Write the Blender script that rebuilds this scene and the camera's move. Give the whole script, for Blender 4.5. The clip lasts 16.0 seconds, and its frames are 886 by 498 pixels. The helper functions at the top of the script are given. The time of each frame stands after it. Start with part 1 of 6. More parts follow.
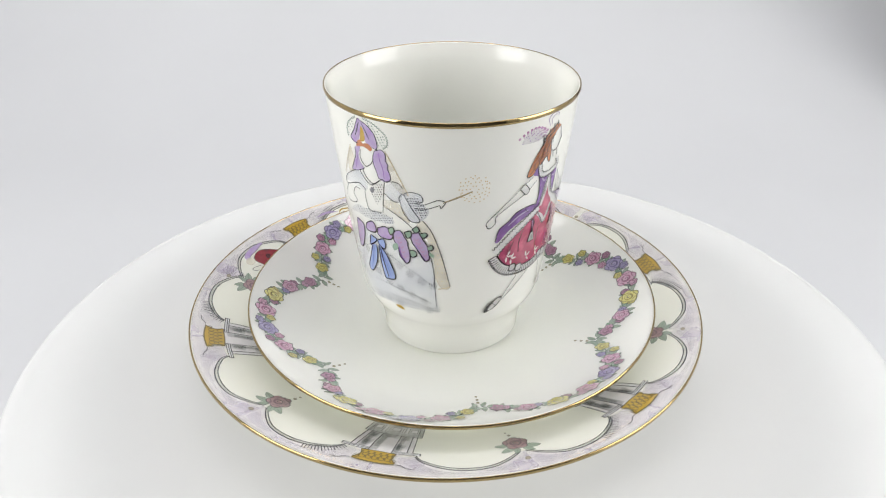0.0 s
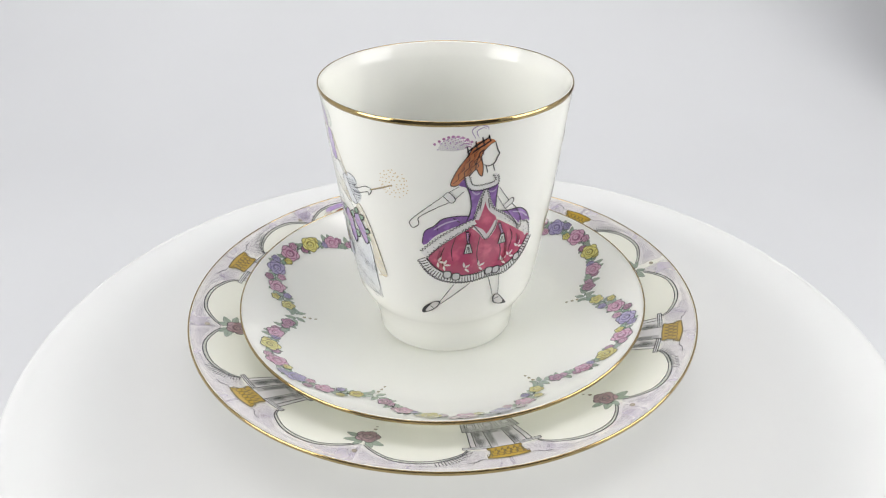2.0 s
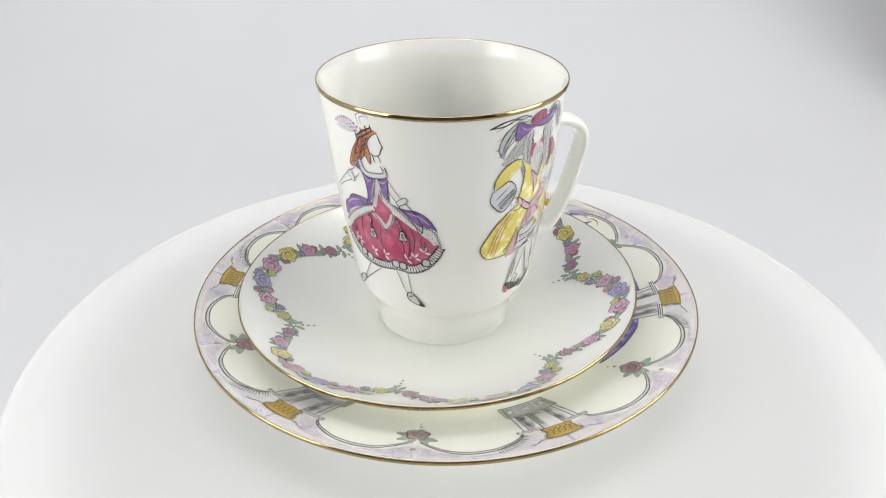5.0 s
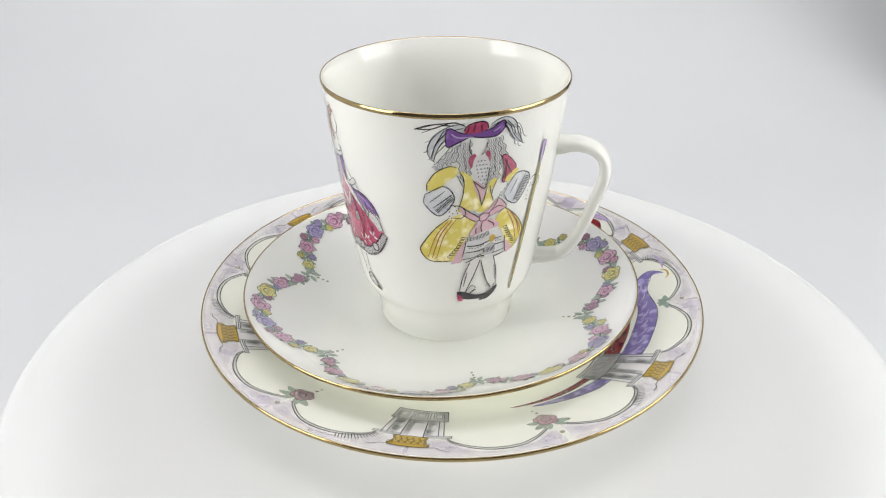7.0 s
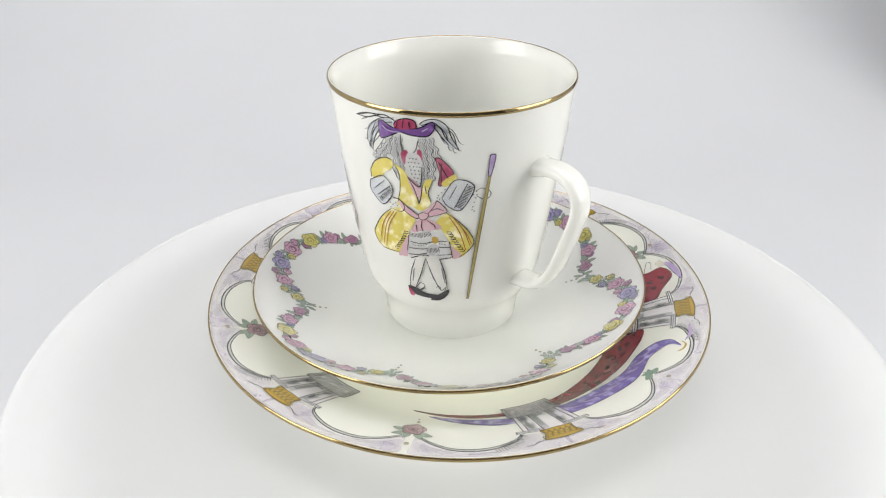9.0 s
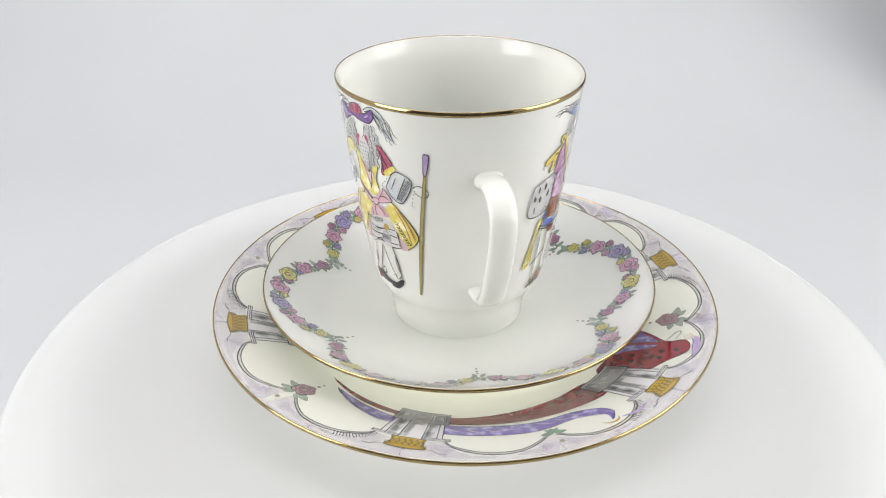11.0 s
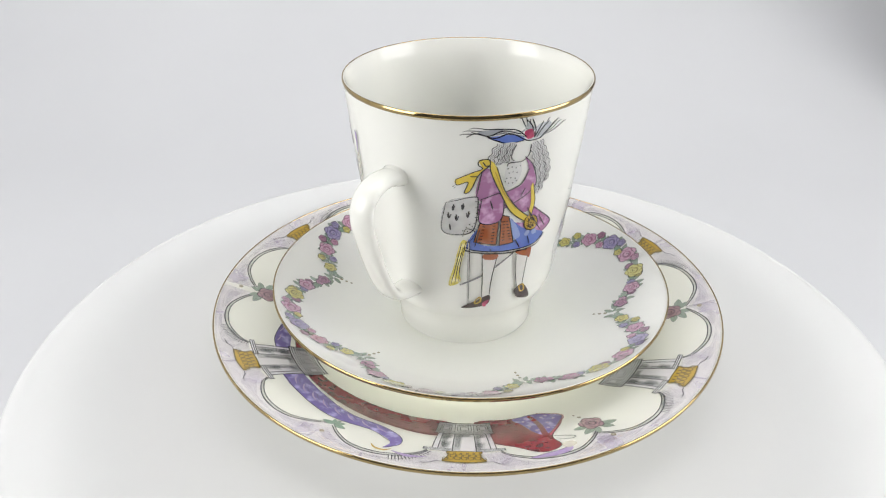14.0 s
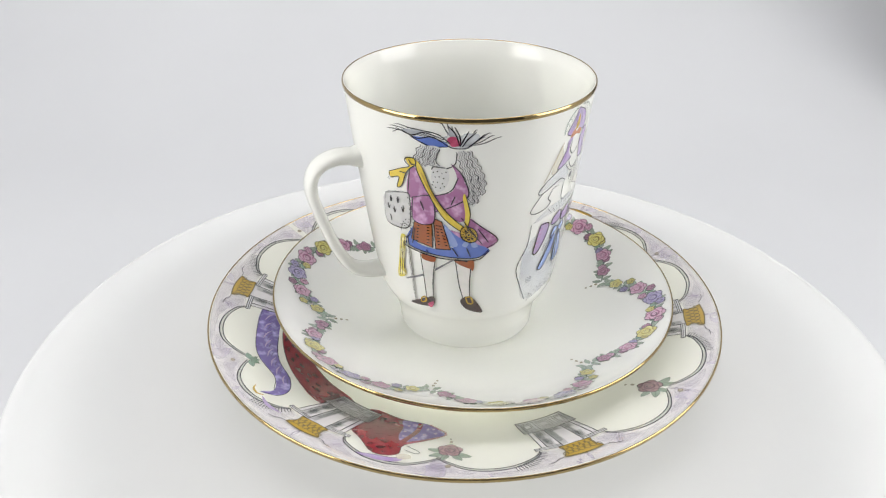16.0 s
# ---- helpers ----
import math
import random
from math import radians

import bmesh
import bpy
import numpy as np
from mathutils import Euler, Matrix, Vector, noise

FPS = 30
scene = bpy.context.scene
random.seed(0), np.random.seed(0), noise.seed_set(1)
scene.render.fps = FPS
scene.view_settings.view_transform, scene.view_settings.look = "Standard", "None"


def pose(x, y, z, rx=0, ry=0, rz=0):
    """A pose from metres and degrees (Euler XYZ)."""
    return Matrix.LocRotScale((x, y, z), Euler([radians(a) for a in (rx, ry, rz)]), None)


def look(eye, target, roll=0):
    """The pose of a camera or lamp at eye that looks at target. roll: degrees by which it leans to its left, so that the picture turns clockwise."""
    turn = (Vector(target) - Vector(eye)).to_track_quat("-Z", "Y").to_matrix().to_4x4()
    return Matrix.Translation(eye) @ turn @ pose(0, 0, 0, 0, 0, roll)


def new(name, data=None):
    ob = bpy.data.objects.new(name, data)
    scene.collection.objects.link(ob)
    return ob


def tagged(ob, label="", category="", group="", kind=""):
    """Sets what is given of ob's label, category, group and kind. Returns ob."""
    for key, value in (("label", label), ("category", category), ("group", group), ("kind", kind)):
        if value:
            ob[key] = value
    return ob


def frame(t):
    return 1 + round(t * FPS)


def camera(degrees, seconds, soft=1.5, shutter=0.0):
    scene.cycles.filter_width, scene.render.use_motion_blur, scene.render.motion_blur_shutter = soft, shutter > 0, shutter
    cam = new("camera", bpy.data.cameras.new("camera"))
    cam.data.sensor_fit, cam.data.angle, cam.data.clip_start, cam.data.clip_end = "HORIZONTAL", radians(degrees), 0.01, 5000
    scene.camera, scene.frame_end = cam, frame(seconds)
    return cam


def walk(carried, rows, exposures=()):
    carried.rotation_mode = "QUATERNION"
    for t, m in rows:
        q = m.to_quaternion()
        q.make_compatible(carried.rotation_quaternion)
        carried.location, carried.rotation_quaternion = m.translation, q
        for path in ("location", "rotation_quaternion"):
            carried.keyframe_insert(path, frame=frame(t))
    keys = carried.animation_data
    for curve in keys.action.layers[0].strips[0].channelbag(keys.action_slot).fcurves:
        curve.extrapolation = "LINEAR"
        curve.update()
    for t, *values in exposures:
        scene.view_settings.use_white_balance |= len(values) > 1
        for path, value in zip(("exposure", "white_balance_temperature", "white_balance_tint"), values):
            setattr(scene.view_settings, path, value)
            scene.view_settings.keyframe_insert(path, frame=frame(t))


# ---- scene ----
from mathutils.geometry import tessellate_polygon

cam = camera(57.945, 16.0, soft=1.2)
EYE = pose(0.0, -0.2462, 0.1781, 59.865, 0, 0.97) @ pose(0, 0, 0, 0, 0, -0.147)
walk(cam, [(0.0, EYE), (16.0, EYE)])

# ---- light ----
world = bpy.data.worlds.new("world")
scene.world = world
world.use_nodes = True
world.node_tree.nodes["Background"].inputs[0].default_value = (0.85, 0.9, 1.0, 1)
world.node_tree.nodes["Background"].inputs[1].default_value = 0.3
scene.view_settings.exposure = 0.0

TURN = -16.495  # degrees a second of the turning china
TABLE = (0.0007, -0.0095)


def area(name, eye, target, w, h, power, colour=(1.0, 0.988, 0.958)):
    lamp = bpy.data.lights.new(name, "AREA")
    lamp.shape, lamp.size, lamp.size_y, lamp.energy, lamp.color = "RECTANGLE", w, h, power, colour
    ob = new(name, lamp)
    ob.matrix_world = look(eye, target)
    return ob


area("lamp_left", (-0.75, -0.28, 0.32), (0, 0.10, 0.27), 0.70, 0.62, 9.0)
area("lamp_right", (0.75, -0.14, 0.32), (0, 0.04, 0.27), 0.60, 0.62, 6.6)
# overhead fill, added to brighten the backdrop and the stand
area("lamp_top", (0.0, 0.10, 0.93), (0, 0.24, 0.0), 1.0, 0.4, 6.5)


# ---- materials ----
def material(name, colour, rough=0.5, metal=0.0, vary=0.03, scale=60.0, bump=0.0, coat=0.0, haze=0.04):
    m = bpy.data.materials.new(name)
    m.use_nodes = True
    nt = m.node_tree
    b = nt.nodes["Principled BSDF"]
    b.inputs["Roughness"].default_value, b.inputs["Metallic"].default_value = rough, metal
    b.inputs["Coat Weight"].default_value, b.inputs["Coat Roughness"].default_value, b.inputs["Coat IOR"].default_value = coat, haze, 1.58
    b.inputs["Specular IOR Level"].default_value = 0.5 if coat < 0.5 else 0.08
    co = nt.nodes.new("ShaderNodeTexCoord")
    n = nt.nodes.new("ShaderNodeTexNoise")
    n.inputs["Scale"].default_value, n.inputs["Detail"].default_value = scale, 5.0
    nt.links.new(co.outputs["Object"], n.inputs["Vector"])
    ramp = nt.nodes.new("ShaderNodeValToRGB")
    ramp.color_ramp.elements[0].position, ramp.color_ramp.elements[1].position = 0.3, 0.7
    ramp.color_ramp.elements[0].color = (*[c * (1 - vary) for c in colour], 1)
    ramp.color_ramp.elements[1].color = (*[min(1, c * (1 + vary)) for c in colour], 1)
    nt.links.new(n.outputs["Fac"], ramp.inputs["Fac"])
    nt.links.new(ramp.outputs["Color"], b.inputs["Base Color"])
    if bump:
        f = nt.nodes.new("ShaderNodeTexNoise")
        f.inputs["Scale"].default_value = scale * 6
        nt.links.new(co.outputs["Object"], f.inputs["Vector"])
        k = nt.nodes.new("ShaderNodeBump")
        k.inputs["Strength"].default_value, k.inputs["Distance"].default_value = bump, 0.0004
        nt.links.new(f.outputs["Fac"], k.inputs["Height"])
        nt.links.new(k.outputs["Normal"], b.inputs["Normal"])
    return m


def see_through(m, share, colour):
    """Lets a share of the light pass through a thin wall."""
    nt = m.node_tree
    thin = nt.nodes.new("ShaderNodeBsdfTranslucent")
    thin.inputs["Color"].default_value = (*colour, 1)
    mix = nt.nodes.new("ShaderNodeMixShader")
    mix.inputs[0].default_value = share
    nt.links.new(nt.nodes["Principled BSDF"].outputs[0], mix.inputs[1])
    nt.links.new(thin.outputs[0], mix.inputs[2])
    nt.links.new(mix.outputs[0], nt.nodes["Material Output"].inputs["Surface"])
    return m


def glowing(name, colour, strength):
    m = bpy.data.materials.new(name)
    m.use_nodes = True
    b = m.node_tree.nodes["Principled BSDF"]
    b.inputs["Base Color"].default_value = (0.8, 0.8, 0.8, 1)
    b.inputs["Emission Color"].default_value = (*colour, 1)
    b.inputs["Emission Strength"].default_value = strength
    return m


CUP_PORCELAIN = see_through(material("cup_porcelain", (0.90, 0.905, 0.895), 0.09, vary=0.012, scale=35, coat=1.0, haze=0.15), 0.31, (0.96, 0.96, 0.88))
PORCELAIN = see_through(material("porcelain", (0.87, 0.87, 0.855), 0.09, vary=0.012, scale=35, coat=1.0), 0.45, (0.965, 0.97, 0.86))
SAUCER_PORCELAIN = see_through(material("saucer_porcelain", (0.88, 0.885, 0.88), 0.09, vary=0.012, scale=35, coat=1.0), 0.42, (0.965, 0.97, 0.95))
LED = glowing("led", (1.0, 1.0, 0.98), 4.8)
PANEL = glowing("led_panel", (1.0, 0.99, 0.93), 4.2)
DISC = glowing("led_disc", (1.0, 0.99, 0.96), 0.6)
WHITE = material("white_plastic", (0.8, 0.8, 0.8), 0.4, vary=0.02, scale=40)
GOLD = material("gold", (0.40, 0.30, 0.14), 0.08, 1.0, vary=0.12, scale=300)
ACRYLIC = see_through(material("acrylic", (0.398, 0.404, 0.41), 0.2, vary=0.015, scale=20), 0.35, (0.96, 0.96, 0.96))
PAPER = material("backdrop_paper", (0.605, 0.615, 0.64), 0.9, vary=0.02, scale=4)
DARK = material("dark_fabric", (0.10, 0.10, 0.11), 0.9, vary=0.1, scale=30)
GREY = material("grey_fabric", (0.25, 0.25, 0.26), 0.9, vary=0.06, scale=30)
FABRIC = material("tent_fabric", (0.82, 0.82, 0.83), 0.95, vary=0.03, scale=30, bump=0.1)


# ---- mesh helpers ----
def part(name, bm, mats, parent=None, label="", smooth=True):
    me = bpy.data.meshes.new(name)
    bm.to_mesh(me)
    bm.free()
    for m in mats if isinstance(mats, (list, tuple)) else [mats]:
        me.materials.append(m)
    if smooth:
        me.shade_smooth()
    ob = new(name, me)
    ob.parent = parent
    return tagged(ob, label)


def curve_through(points, steps):
    """Catmull-Rom through the points, steps per span."""
    p = [np.array(q, float) for q in points]
    p = [2 * p[0] - p[1]] + p + [2 * p[-1] - p[-2]]
    out = []
    for i in range(1, len(p) - 2):
        for k in range(steps):
            u = k / steps
            a, b, c, d = p[i - 1:i + 3]
            out.append(0.5 * (2 * b + (c - a) * u + (2 * a - 5 * b + 4 * c - d) * u * u + (3 * b - a - 3 * c + d) * u ** 3))
    return out + [p[-2]]


def turned(profile, segments=256):
    """A bmesh turned round z from (radius, height) in metres."""
    bm = bmesh.new()
    rows = []
    for r, z in profile:
        if r < 1e-6:
            rows.append([bm.verts.new((0, 0, z))])
        else:
            rows.append([bm.verts.new((r * math.cos(2 * math.pi * i / segments), r * math.sin(2 * math.pi * i / segments), z)) for i in range(segments)])
    for a, b in zip(rows, rows[1:]):
        for i in range(segments):
            j = (i + 1) % segments
            if len(a) == 1:
                bm.faces.new((a[0], b[j], b[i]))
            elif len(b) == 1:
                bm.faces.new((a[i], a[j], b[0]))
            else:
                bm.faces.new((a[i], a[j], b[j], b[i]))
    bmesh.ops.recalc_face_normals(bm, faces=bm.faces)
    return bm


def torus(radius, z, thick, segments=256, rings=12, tall=None):
    tall = tall or thick
    return turned([(radius + thick * math.cos(2 * math.pi * k / rings), z + tall * math.sin(2 * math.pi * k / rings)) for k in range(rings + 1)], segments)


def mm(points):
    return [(a / 1000, b / 1000) for a, b in points]


def thing(name, label, category):
    return tagged(new(name), label, category)


# ---- profiles, in millimetres: radius, height ----
PLATE_TOP = [(0, 4), (40, 4), (52, 5.0), (60, 7.2), (68, 10.6), (75, 13.5), (82.5, 16.2), (89.4, 18.3)]
PLATE_UNDER = [(89.9, 17.9), (82.5, 13.6), (75, 10.6), (62, 5.4), (55, 2.2), (54, 0.1), (51.5, 0.1), (51, 1.6), (0, 1.6)]
SAUCER_TOP = [(0, 9.8), (24, 9.8), (34, 10.2), (42, 11.0), (48, 12.2), (53, 13.9), (58, 16.0), (62, 18.1), (66, 20.6), (70.3, 23.6)]
SAUCER_UNDER = [(70.8, 23.2), (66, 19.2), (62, 16.4), (57, 13.7), (52, 11.4), (44, 8.8), (38, 7.0), (36.5, 4.3), (34.5, 4.3), (34, 7.2), (0, 7.6)]
CUP_OUT = [(23.2, 9.7), (23.8, 10.2), (23.9, 12), (24.2, 14.5), (24.8, 17.5), (25.8, 20.4), (27.2, 23.2), (28.9, 26.0), (30.2, 28.8), (31.0, 32.0), (31.7, 36), (33.7, 49), (35.7, 64), (37.4, 78), (38.7, 90), (39.8, 99.3)]
CUP_IN = [(39.2, 99.3), (38.2, 96.5), (37.35, 92), (36.2, 78), (34.6, 64), (32.7, 49), (30.4, 36), (28.6, 30.6), (26.0, 26.2), (20, 23.4), (10, 22.6), (0, 22.4)]
HANDLE_TURN = 105.2


def lathe(top, under, steps=6):
    return turned(mm(curve_through(top, steps)) + mm(curve_through(under, steps)))


# ---- painted ornament: thin glazed layers on the china ----
SRGB = {
    "plum": (142, 40, 76), "pinkish": (192, 140, 182), "ink": (30, 27, 36), "ink_grey": (50, 50, 60), "white": (238, 236, 232), "lace": (226, 226, 226), "grey_pale": (208, 208, 210), "grey": (128, 128, 134),
    "feather": (206, 212, 222), "violet": (118, 74, 150), "crimson": (178, 62, 98), "auburn": (200, 122, 72), "lilac": (180, 160, 202), "lilac_pale": (188, 172, 206),
    "blue_pale": (186, 198, 228), "blue_mid": (142, 164, 220), "blue": (92, 120, 206), "cream": (234, 226, 206), "gold": (196, 158, 48), "gold_dots": (222, 186, 112),
    "olive": (176, 158, 84), "olive_dark": (112, 98, 52), "tan": (196, 178, 140), "green": (136, 168, 144), "green_dark": (92, 128, 112), "yellow": (230, 212, 88),
    "yellow_deep": (232, 202, 58), "pink": (222, 182, 190), "rust": (170, 92, 52), "mauve": (166, 102, 152), "brown": (64, 44, 42),
    "wash": (204, 193, 218), "lilac_wash": (190, 176, 212), "shade": (112, 124, 124), "petal": (236, 232, 238), "stone": (232, 232, 236), "stone_dark": (108, 112, 118), "drape_red": (160, 24, 42), "drape_dark": (92, 12, 26), "drape_violet": (124, 106, 186), "rose_old": (180, 142, 148),
    "rose_old_dark": (134, 100, 108), "rose_pink": (204, 158, 182), "rose_pink_dark": (150, 90, 124), "rose_violet": (160, 150, 190), "rose_violet_dark": (102, 92, 140),
    "rose_mauve": (178, 130, 156), "rose_mauve_dark": (118, 68, 98), "rose_yellow": (212, 204, 116), "rose_yellow_dark": (150, 136, 58), "leaf": (152, 168, 150), "leaf_dark": (86, 104, 96),
}
# thin watercolour washes: the most that they cover
SHEER = {"wash": 0.42, "lilac_wash": 0.14, "shade": 0.34, "lilac_pale": 0.36, "blue_pale": 0.3, "cream": 0.6, "feather": 0.7, "grey_pale": 0.75}
# the paler or darker patches in the painted cloths
MOTTLE = {"mauve": (208, 166, 204), "yellow": (248, 240, 196), "drape_violet": (176, 168, 222), "drape_red": (96, 14, 26), "violet": (148, 108, 182), "crimson": (196, 92, 122),
          "pink": (206, 160, 176), "lilac": (160, 132, 186)}
PAINTS = {}


def paint(name):
    if name not in PAINTS:
        grey = sum(SRGB[name]) / 3
        deep = 1.0 if grey > 200 else 0.75 if name.startswith(("drape", "lilac_pale", "rose_old")) else 0.9
        lin = [deep * (((0.88 * c + 0.12 * grey) / 255 + 0.055) / 1.055) ** 2.4 for c in SRGB[name]]
        PAINTS[name] = m = material("paint_" + name, lin, 0.13, vary=0.06, scale=420, coat=1.0)
        if name.startswith(("rose_", "leaf", "green")):
            m.node_tree.nodes["Principled BSDF"].inputs["Coat IOR"].default_value = 1.8
        if name in MOTTLE:
            stops = m.node_tree.nodes["Color Ramp"].color_ramp.elements
            stops[0].position, stops[1].position = 0.5, 0.7
            stops[0].color = (*lin, 1)
            stops[1].color = (*[((c / 255 + 0.055) / 1.055) ** 2.4 for c in MOTTLE[name]], 1)
            m.node_tree.nodes["Noise Texture"].inputs["Detail"].default_value = 2.0
            m.node_tree.nodes["Noise Texture"].inputs["Scale"].default_value = 300
        if name in SHEER:
            nt = m.node_tree
            co, cloud, ramp = (nt.nodes.new("ShaderNode" + k) for k in ("TexCoord", "TexNoise", "MapRange"))
            cloud.inputs["Scale"].default_value, cloud.inputs["Detail"].default_value = 90, 2.0
            for k, v in (("From Min", 0.35), ("From Max", 0.7), ("To Min", SHEER[name] * 0.5), ("To Max", SHEER[name])):
                ramp.inputs[k].default_value = v
            nt.links.new(co.outputs["Object"], cloud.inputs["Vector"])
            nt.links.new(cloud.outputs["Fac"], ramp.inputs["Value"])
            nt.links.new(ramp.outputs["Result"], nt.nodes["Principled BSDF"].inputs["Alpha"])
        elif grey > 200:
            see_through(m, 0.36, [0.5 + 0.5 * c for c in lin])
    return PAINTS[name]


def dense(profile):
    """A profile as two arrays, along the same curve as the body's."""
    c = np.array(curve_through(profile, 6))
    return c[:, 0], c[:, 1]


CUP_R, CUP_Z = dense(CUP_OUT)
PLATE_R, PLATE_Z = dense(PLATE_TOP)
SAUCER_R, SAUCER_Z = dense(SAUCER_TOP)


def on_cup(turn):
    """Millimetres round the wall and up, from the turn in degrees, to metres on the cup."""
    def place(x, y, lift):
        a, r = radians(turn) + x / 35, float(np.interp(y, CUP_Z, CUP_R)) + lift
        return Vector((r * math.cos(a), r * math.sin(a), y)) / 1000
    return place


def on_dish(radii, heights, ref):
    """Millimetres along the circle of radius ref and out from the middle, to metres on a dish."""
    def place(x, y, lift):
        a, z = x / ref, float(np.interp(y, radii, heights)) + lift
        return Vector((y * math.cos(a), y * math.sin(a), z)) / 1000
    return place


class Brush:
    """Collects painted shapes, given in millimetres on a surface, into one mesh."""

    def __init__(self, place, flip=False, lift=0.05, fine=0.75, step=0.003):
        self.place, self.flip, self.lift, self.fine, self.step = place, flip, lift, fine, step
        self.pieces = {}
        self.on("")

    def on(self, name):
        """Goes on with the piece of that name; the nameless one carries the others."""
        self.verts, self.faces, self.slots, self.mats = self.pieces.setdefault(name, ([], [], [], []))

    def slot(self, colour):
        if colour not in self.mats:
            self.mats.append(colour)
        return self.mats.index(colour)

    def add(self, colour, flat, tris):
        k, base = self.slot(colour), len(self.verts)
        self.verts += [self.place(x, y, self.lift) for x, y in flat]
        for t in tris:
            (ax, ay), (bx, by), (cx, cy) = (flat[i] for i in t)
            side = (bx - ax) * (cy - ay) - (by - ay) * (cx - ax)
            if abs(side) < 1e-7:
                continue
            if (side < 0) != self.flip:
                t = (t[0], t[2], t[1])
            self.faces.append([base + i for i in t])
            self.slots.append(k)
        self.lift += self.step

    def split(self, flat, tris):
        """Halves every edge longer than self.fine, until none is left."""
        flat = list(flat)
        while True:
            mid, out = {}, []

            def half(i, j):
                (ax, ay), (bx, by) = flat[i], flat[j]
                if math.hypot(ax - bx, ay - by) <= self.fine:
                    return None
                key = (min(i, j), max(i, j))
                if key not in mid:
                    mid[key] = len(flat)
                    flat.append(((ax + bx) / 2, (ay + by) / 2))
                return mid[key]

            for t in tris:
                ring = []
                for i in range(3):
                    m = half(t[i], t[(i + 1) % 3])
                    ring.append(t[i])
                    if m is not None:
                        ring.append(m)
                n = len(ring)
                if n == 3:
                    out.append(t)
                elif n == 6:
                    out += [(ring[5], ring[0], ring[1]), (ring[1], ring[2], ring[3]), (ring[3], ring[4], ring[5]), (ring[1], ring[3], ring[5])]
                else:
                    while ring[1] in t:
                        ring = ring[1:] + ring[:1]
                    ring = ring[1:] + ring[:1]
                    out += [(ring[0], ring[i], ring[i + 1]) for i in range(1, n - 1)]
            tris = out
            if not mid:
                return flat, tris

    def fill(self, colour, points, smooth=True):
        if smooth:
            n = len(points)
            ring = curve_through([points[(i - 2) % n] for i in range(n + 5)], 4)[8:8 + 4 * n]
            points = [(float(q[0]), float(q[1])) for q in ring]
        tris = tessellate_polygon([[Vector((x, y, 0)) for x, y in points]])
        self.add(colour, *self.split(points, tris))

    def wash(self, colour, points, rings=2):
        """Lapped thin layers, each smaller, so that the colour fades towards its edge."""
        mx, my = (sum(c) / len(points) for c in zip(*points))
        for k in range(rings):
            f = 1 - 0.76 * k / rings
            self.fill(colour, [(mx + (x - mx) * f, my + (y - my) * f) for x, y in points])

    def locks(self, colour, points, size):
        """A ringlet: a waved ribbon of hair that narrows to its tip."""
        spots = self.walk_along(points, size * 0.24)
        n, sides = len(spots), {}
        for side in (-1, -0.3, 0.35, 1):
            sides[side] = []
            for i, (q, d) in enumerate(spots):
                h = size * (0.44 * side * (1 - 0.5 * (i / n) ** 2) + 0.15 * math.sin(1.25 * i))
                sides[side].append((float(q[0] - d[1] * h), float(q[1] + d[0] * h)))
        self.fill(colour, sides[-1] + sides[1][::-1], False)
        for side, edge in sides.items():
            self.line("ink_grey", edge, 0.22 if abs(side) == 1 else 0.12, 0.3)

    def line(self, colour, points, width, taper=0.35, straight=False):
        width *= 0.98 if colour == "ink" else 1.0
        p = [np.array(q, float) for q in points]
        steps = max(2, math.ceil(max(np.linalg.norm(b - a) for a, b in zip(p, p[1:])) / 0.7))
        p = [a + (b - a) * k / steps for a, b in zip(p, p[1:]) for k in range(steps)] + [p[-1]] if straight else curve_through(p, steps)
        n, flat = len(p), []
        for i, q in enumerate(p):
            d = p[min(i + 1, n - 1)] - p[max(i - 1, 0)]
            d = d / (np.linalg.norm(d) + 1e-9)
            w = width / 2 * (1 - taper + taper * math.sin(math.pi * i / (n - 1)))
            flat += [(q[0] - d[1] * w, q[1] + d[0] * w), (q[0] + d[1] * w, q[1] - d[0] * w)]
        self.add(colour, [(float(x), float(y)) for x, y in flat], [t for i in range(n - 1) for t in ((2 * i, 2 * i + 1, 2 * i + 3), (2 * i, 2 * i + 3, 2 * i + 2))])

    def walk_along(self, points, step):
        p = curve_through(points, 8)
        run, out = 0.0, []
        for a, b in zip(p, p[1:]):
            d = b - a
            size = float(np.linalg.norm(d))
            while run < size:
                out.append((a + d * run / (size + 1e-9), d / (size + 1e-9)))
                run += step
            run -= size
        return out

    def zigzag(self, colour, points, width, size):
        spots = self.walk_along(points, size * 0.5)
        path = [(q[0] - d[1] * size * 0.4 * (-1) ** i, q[1] + d[0] * size * 0.4 * (-1) ** i) for i, (q, d) in enumerate(spots)]
        if len(path) > 2:
            self.line(colour, path, width, 0)

    def hatch(self, colour, points, width, step, size):
        for q, d in self.walk_along(points, step):
            h = size * random.uniform(0.35, 0.5)
            self.line(colour, [(q[0] - d[1] * h, q[1] + d[0] * h), (q[0] + d[1] * h, q[1] - d[0] * h)], width)
            self.lift -= self.step
        self.lift += self.step

    def dots(self, colour, points, size, sides=7):
        flat, tris = [], []
        for x, y in points:
            k = len(flat)
            flat += [(x + size * math.cos(2 * math.pi * i / sides), y + size * math.sin(2 * math.pi * i / sides)) for i in range(sides)]
            tris += [(k, k + i, k + i + 1) for i in range(1, sides - 1)]
        self.add(colour, flat, tris)

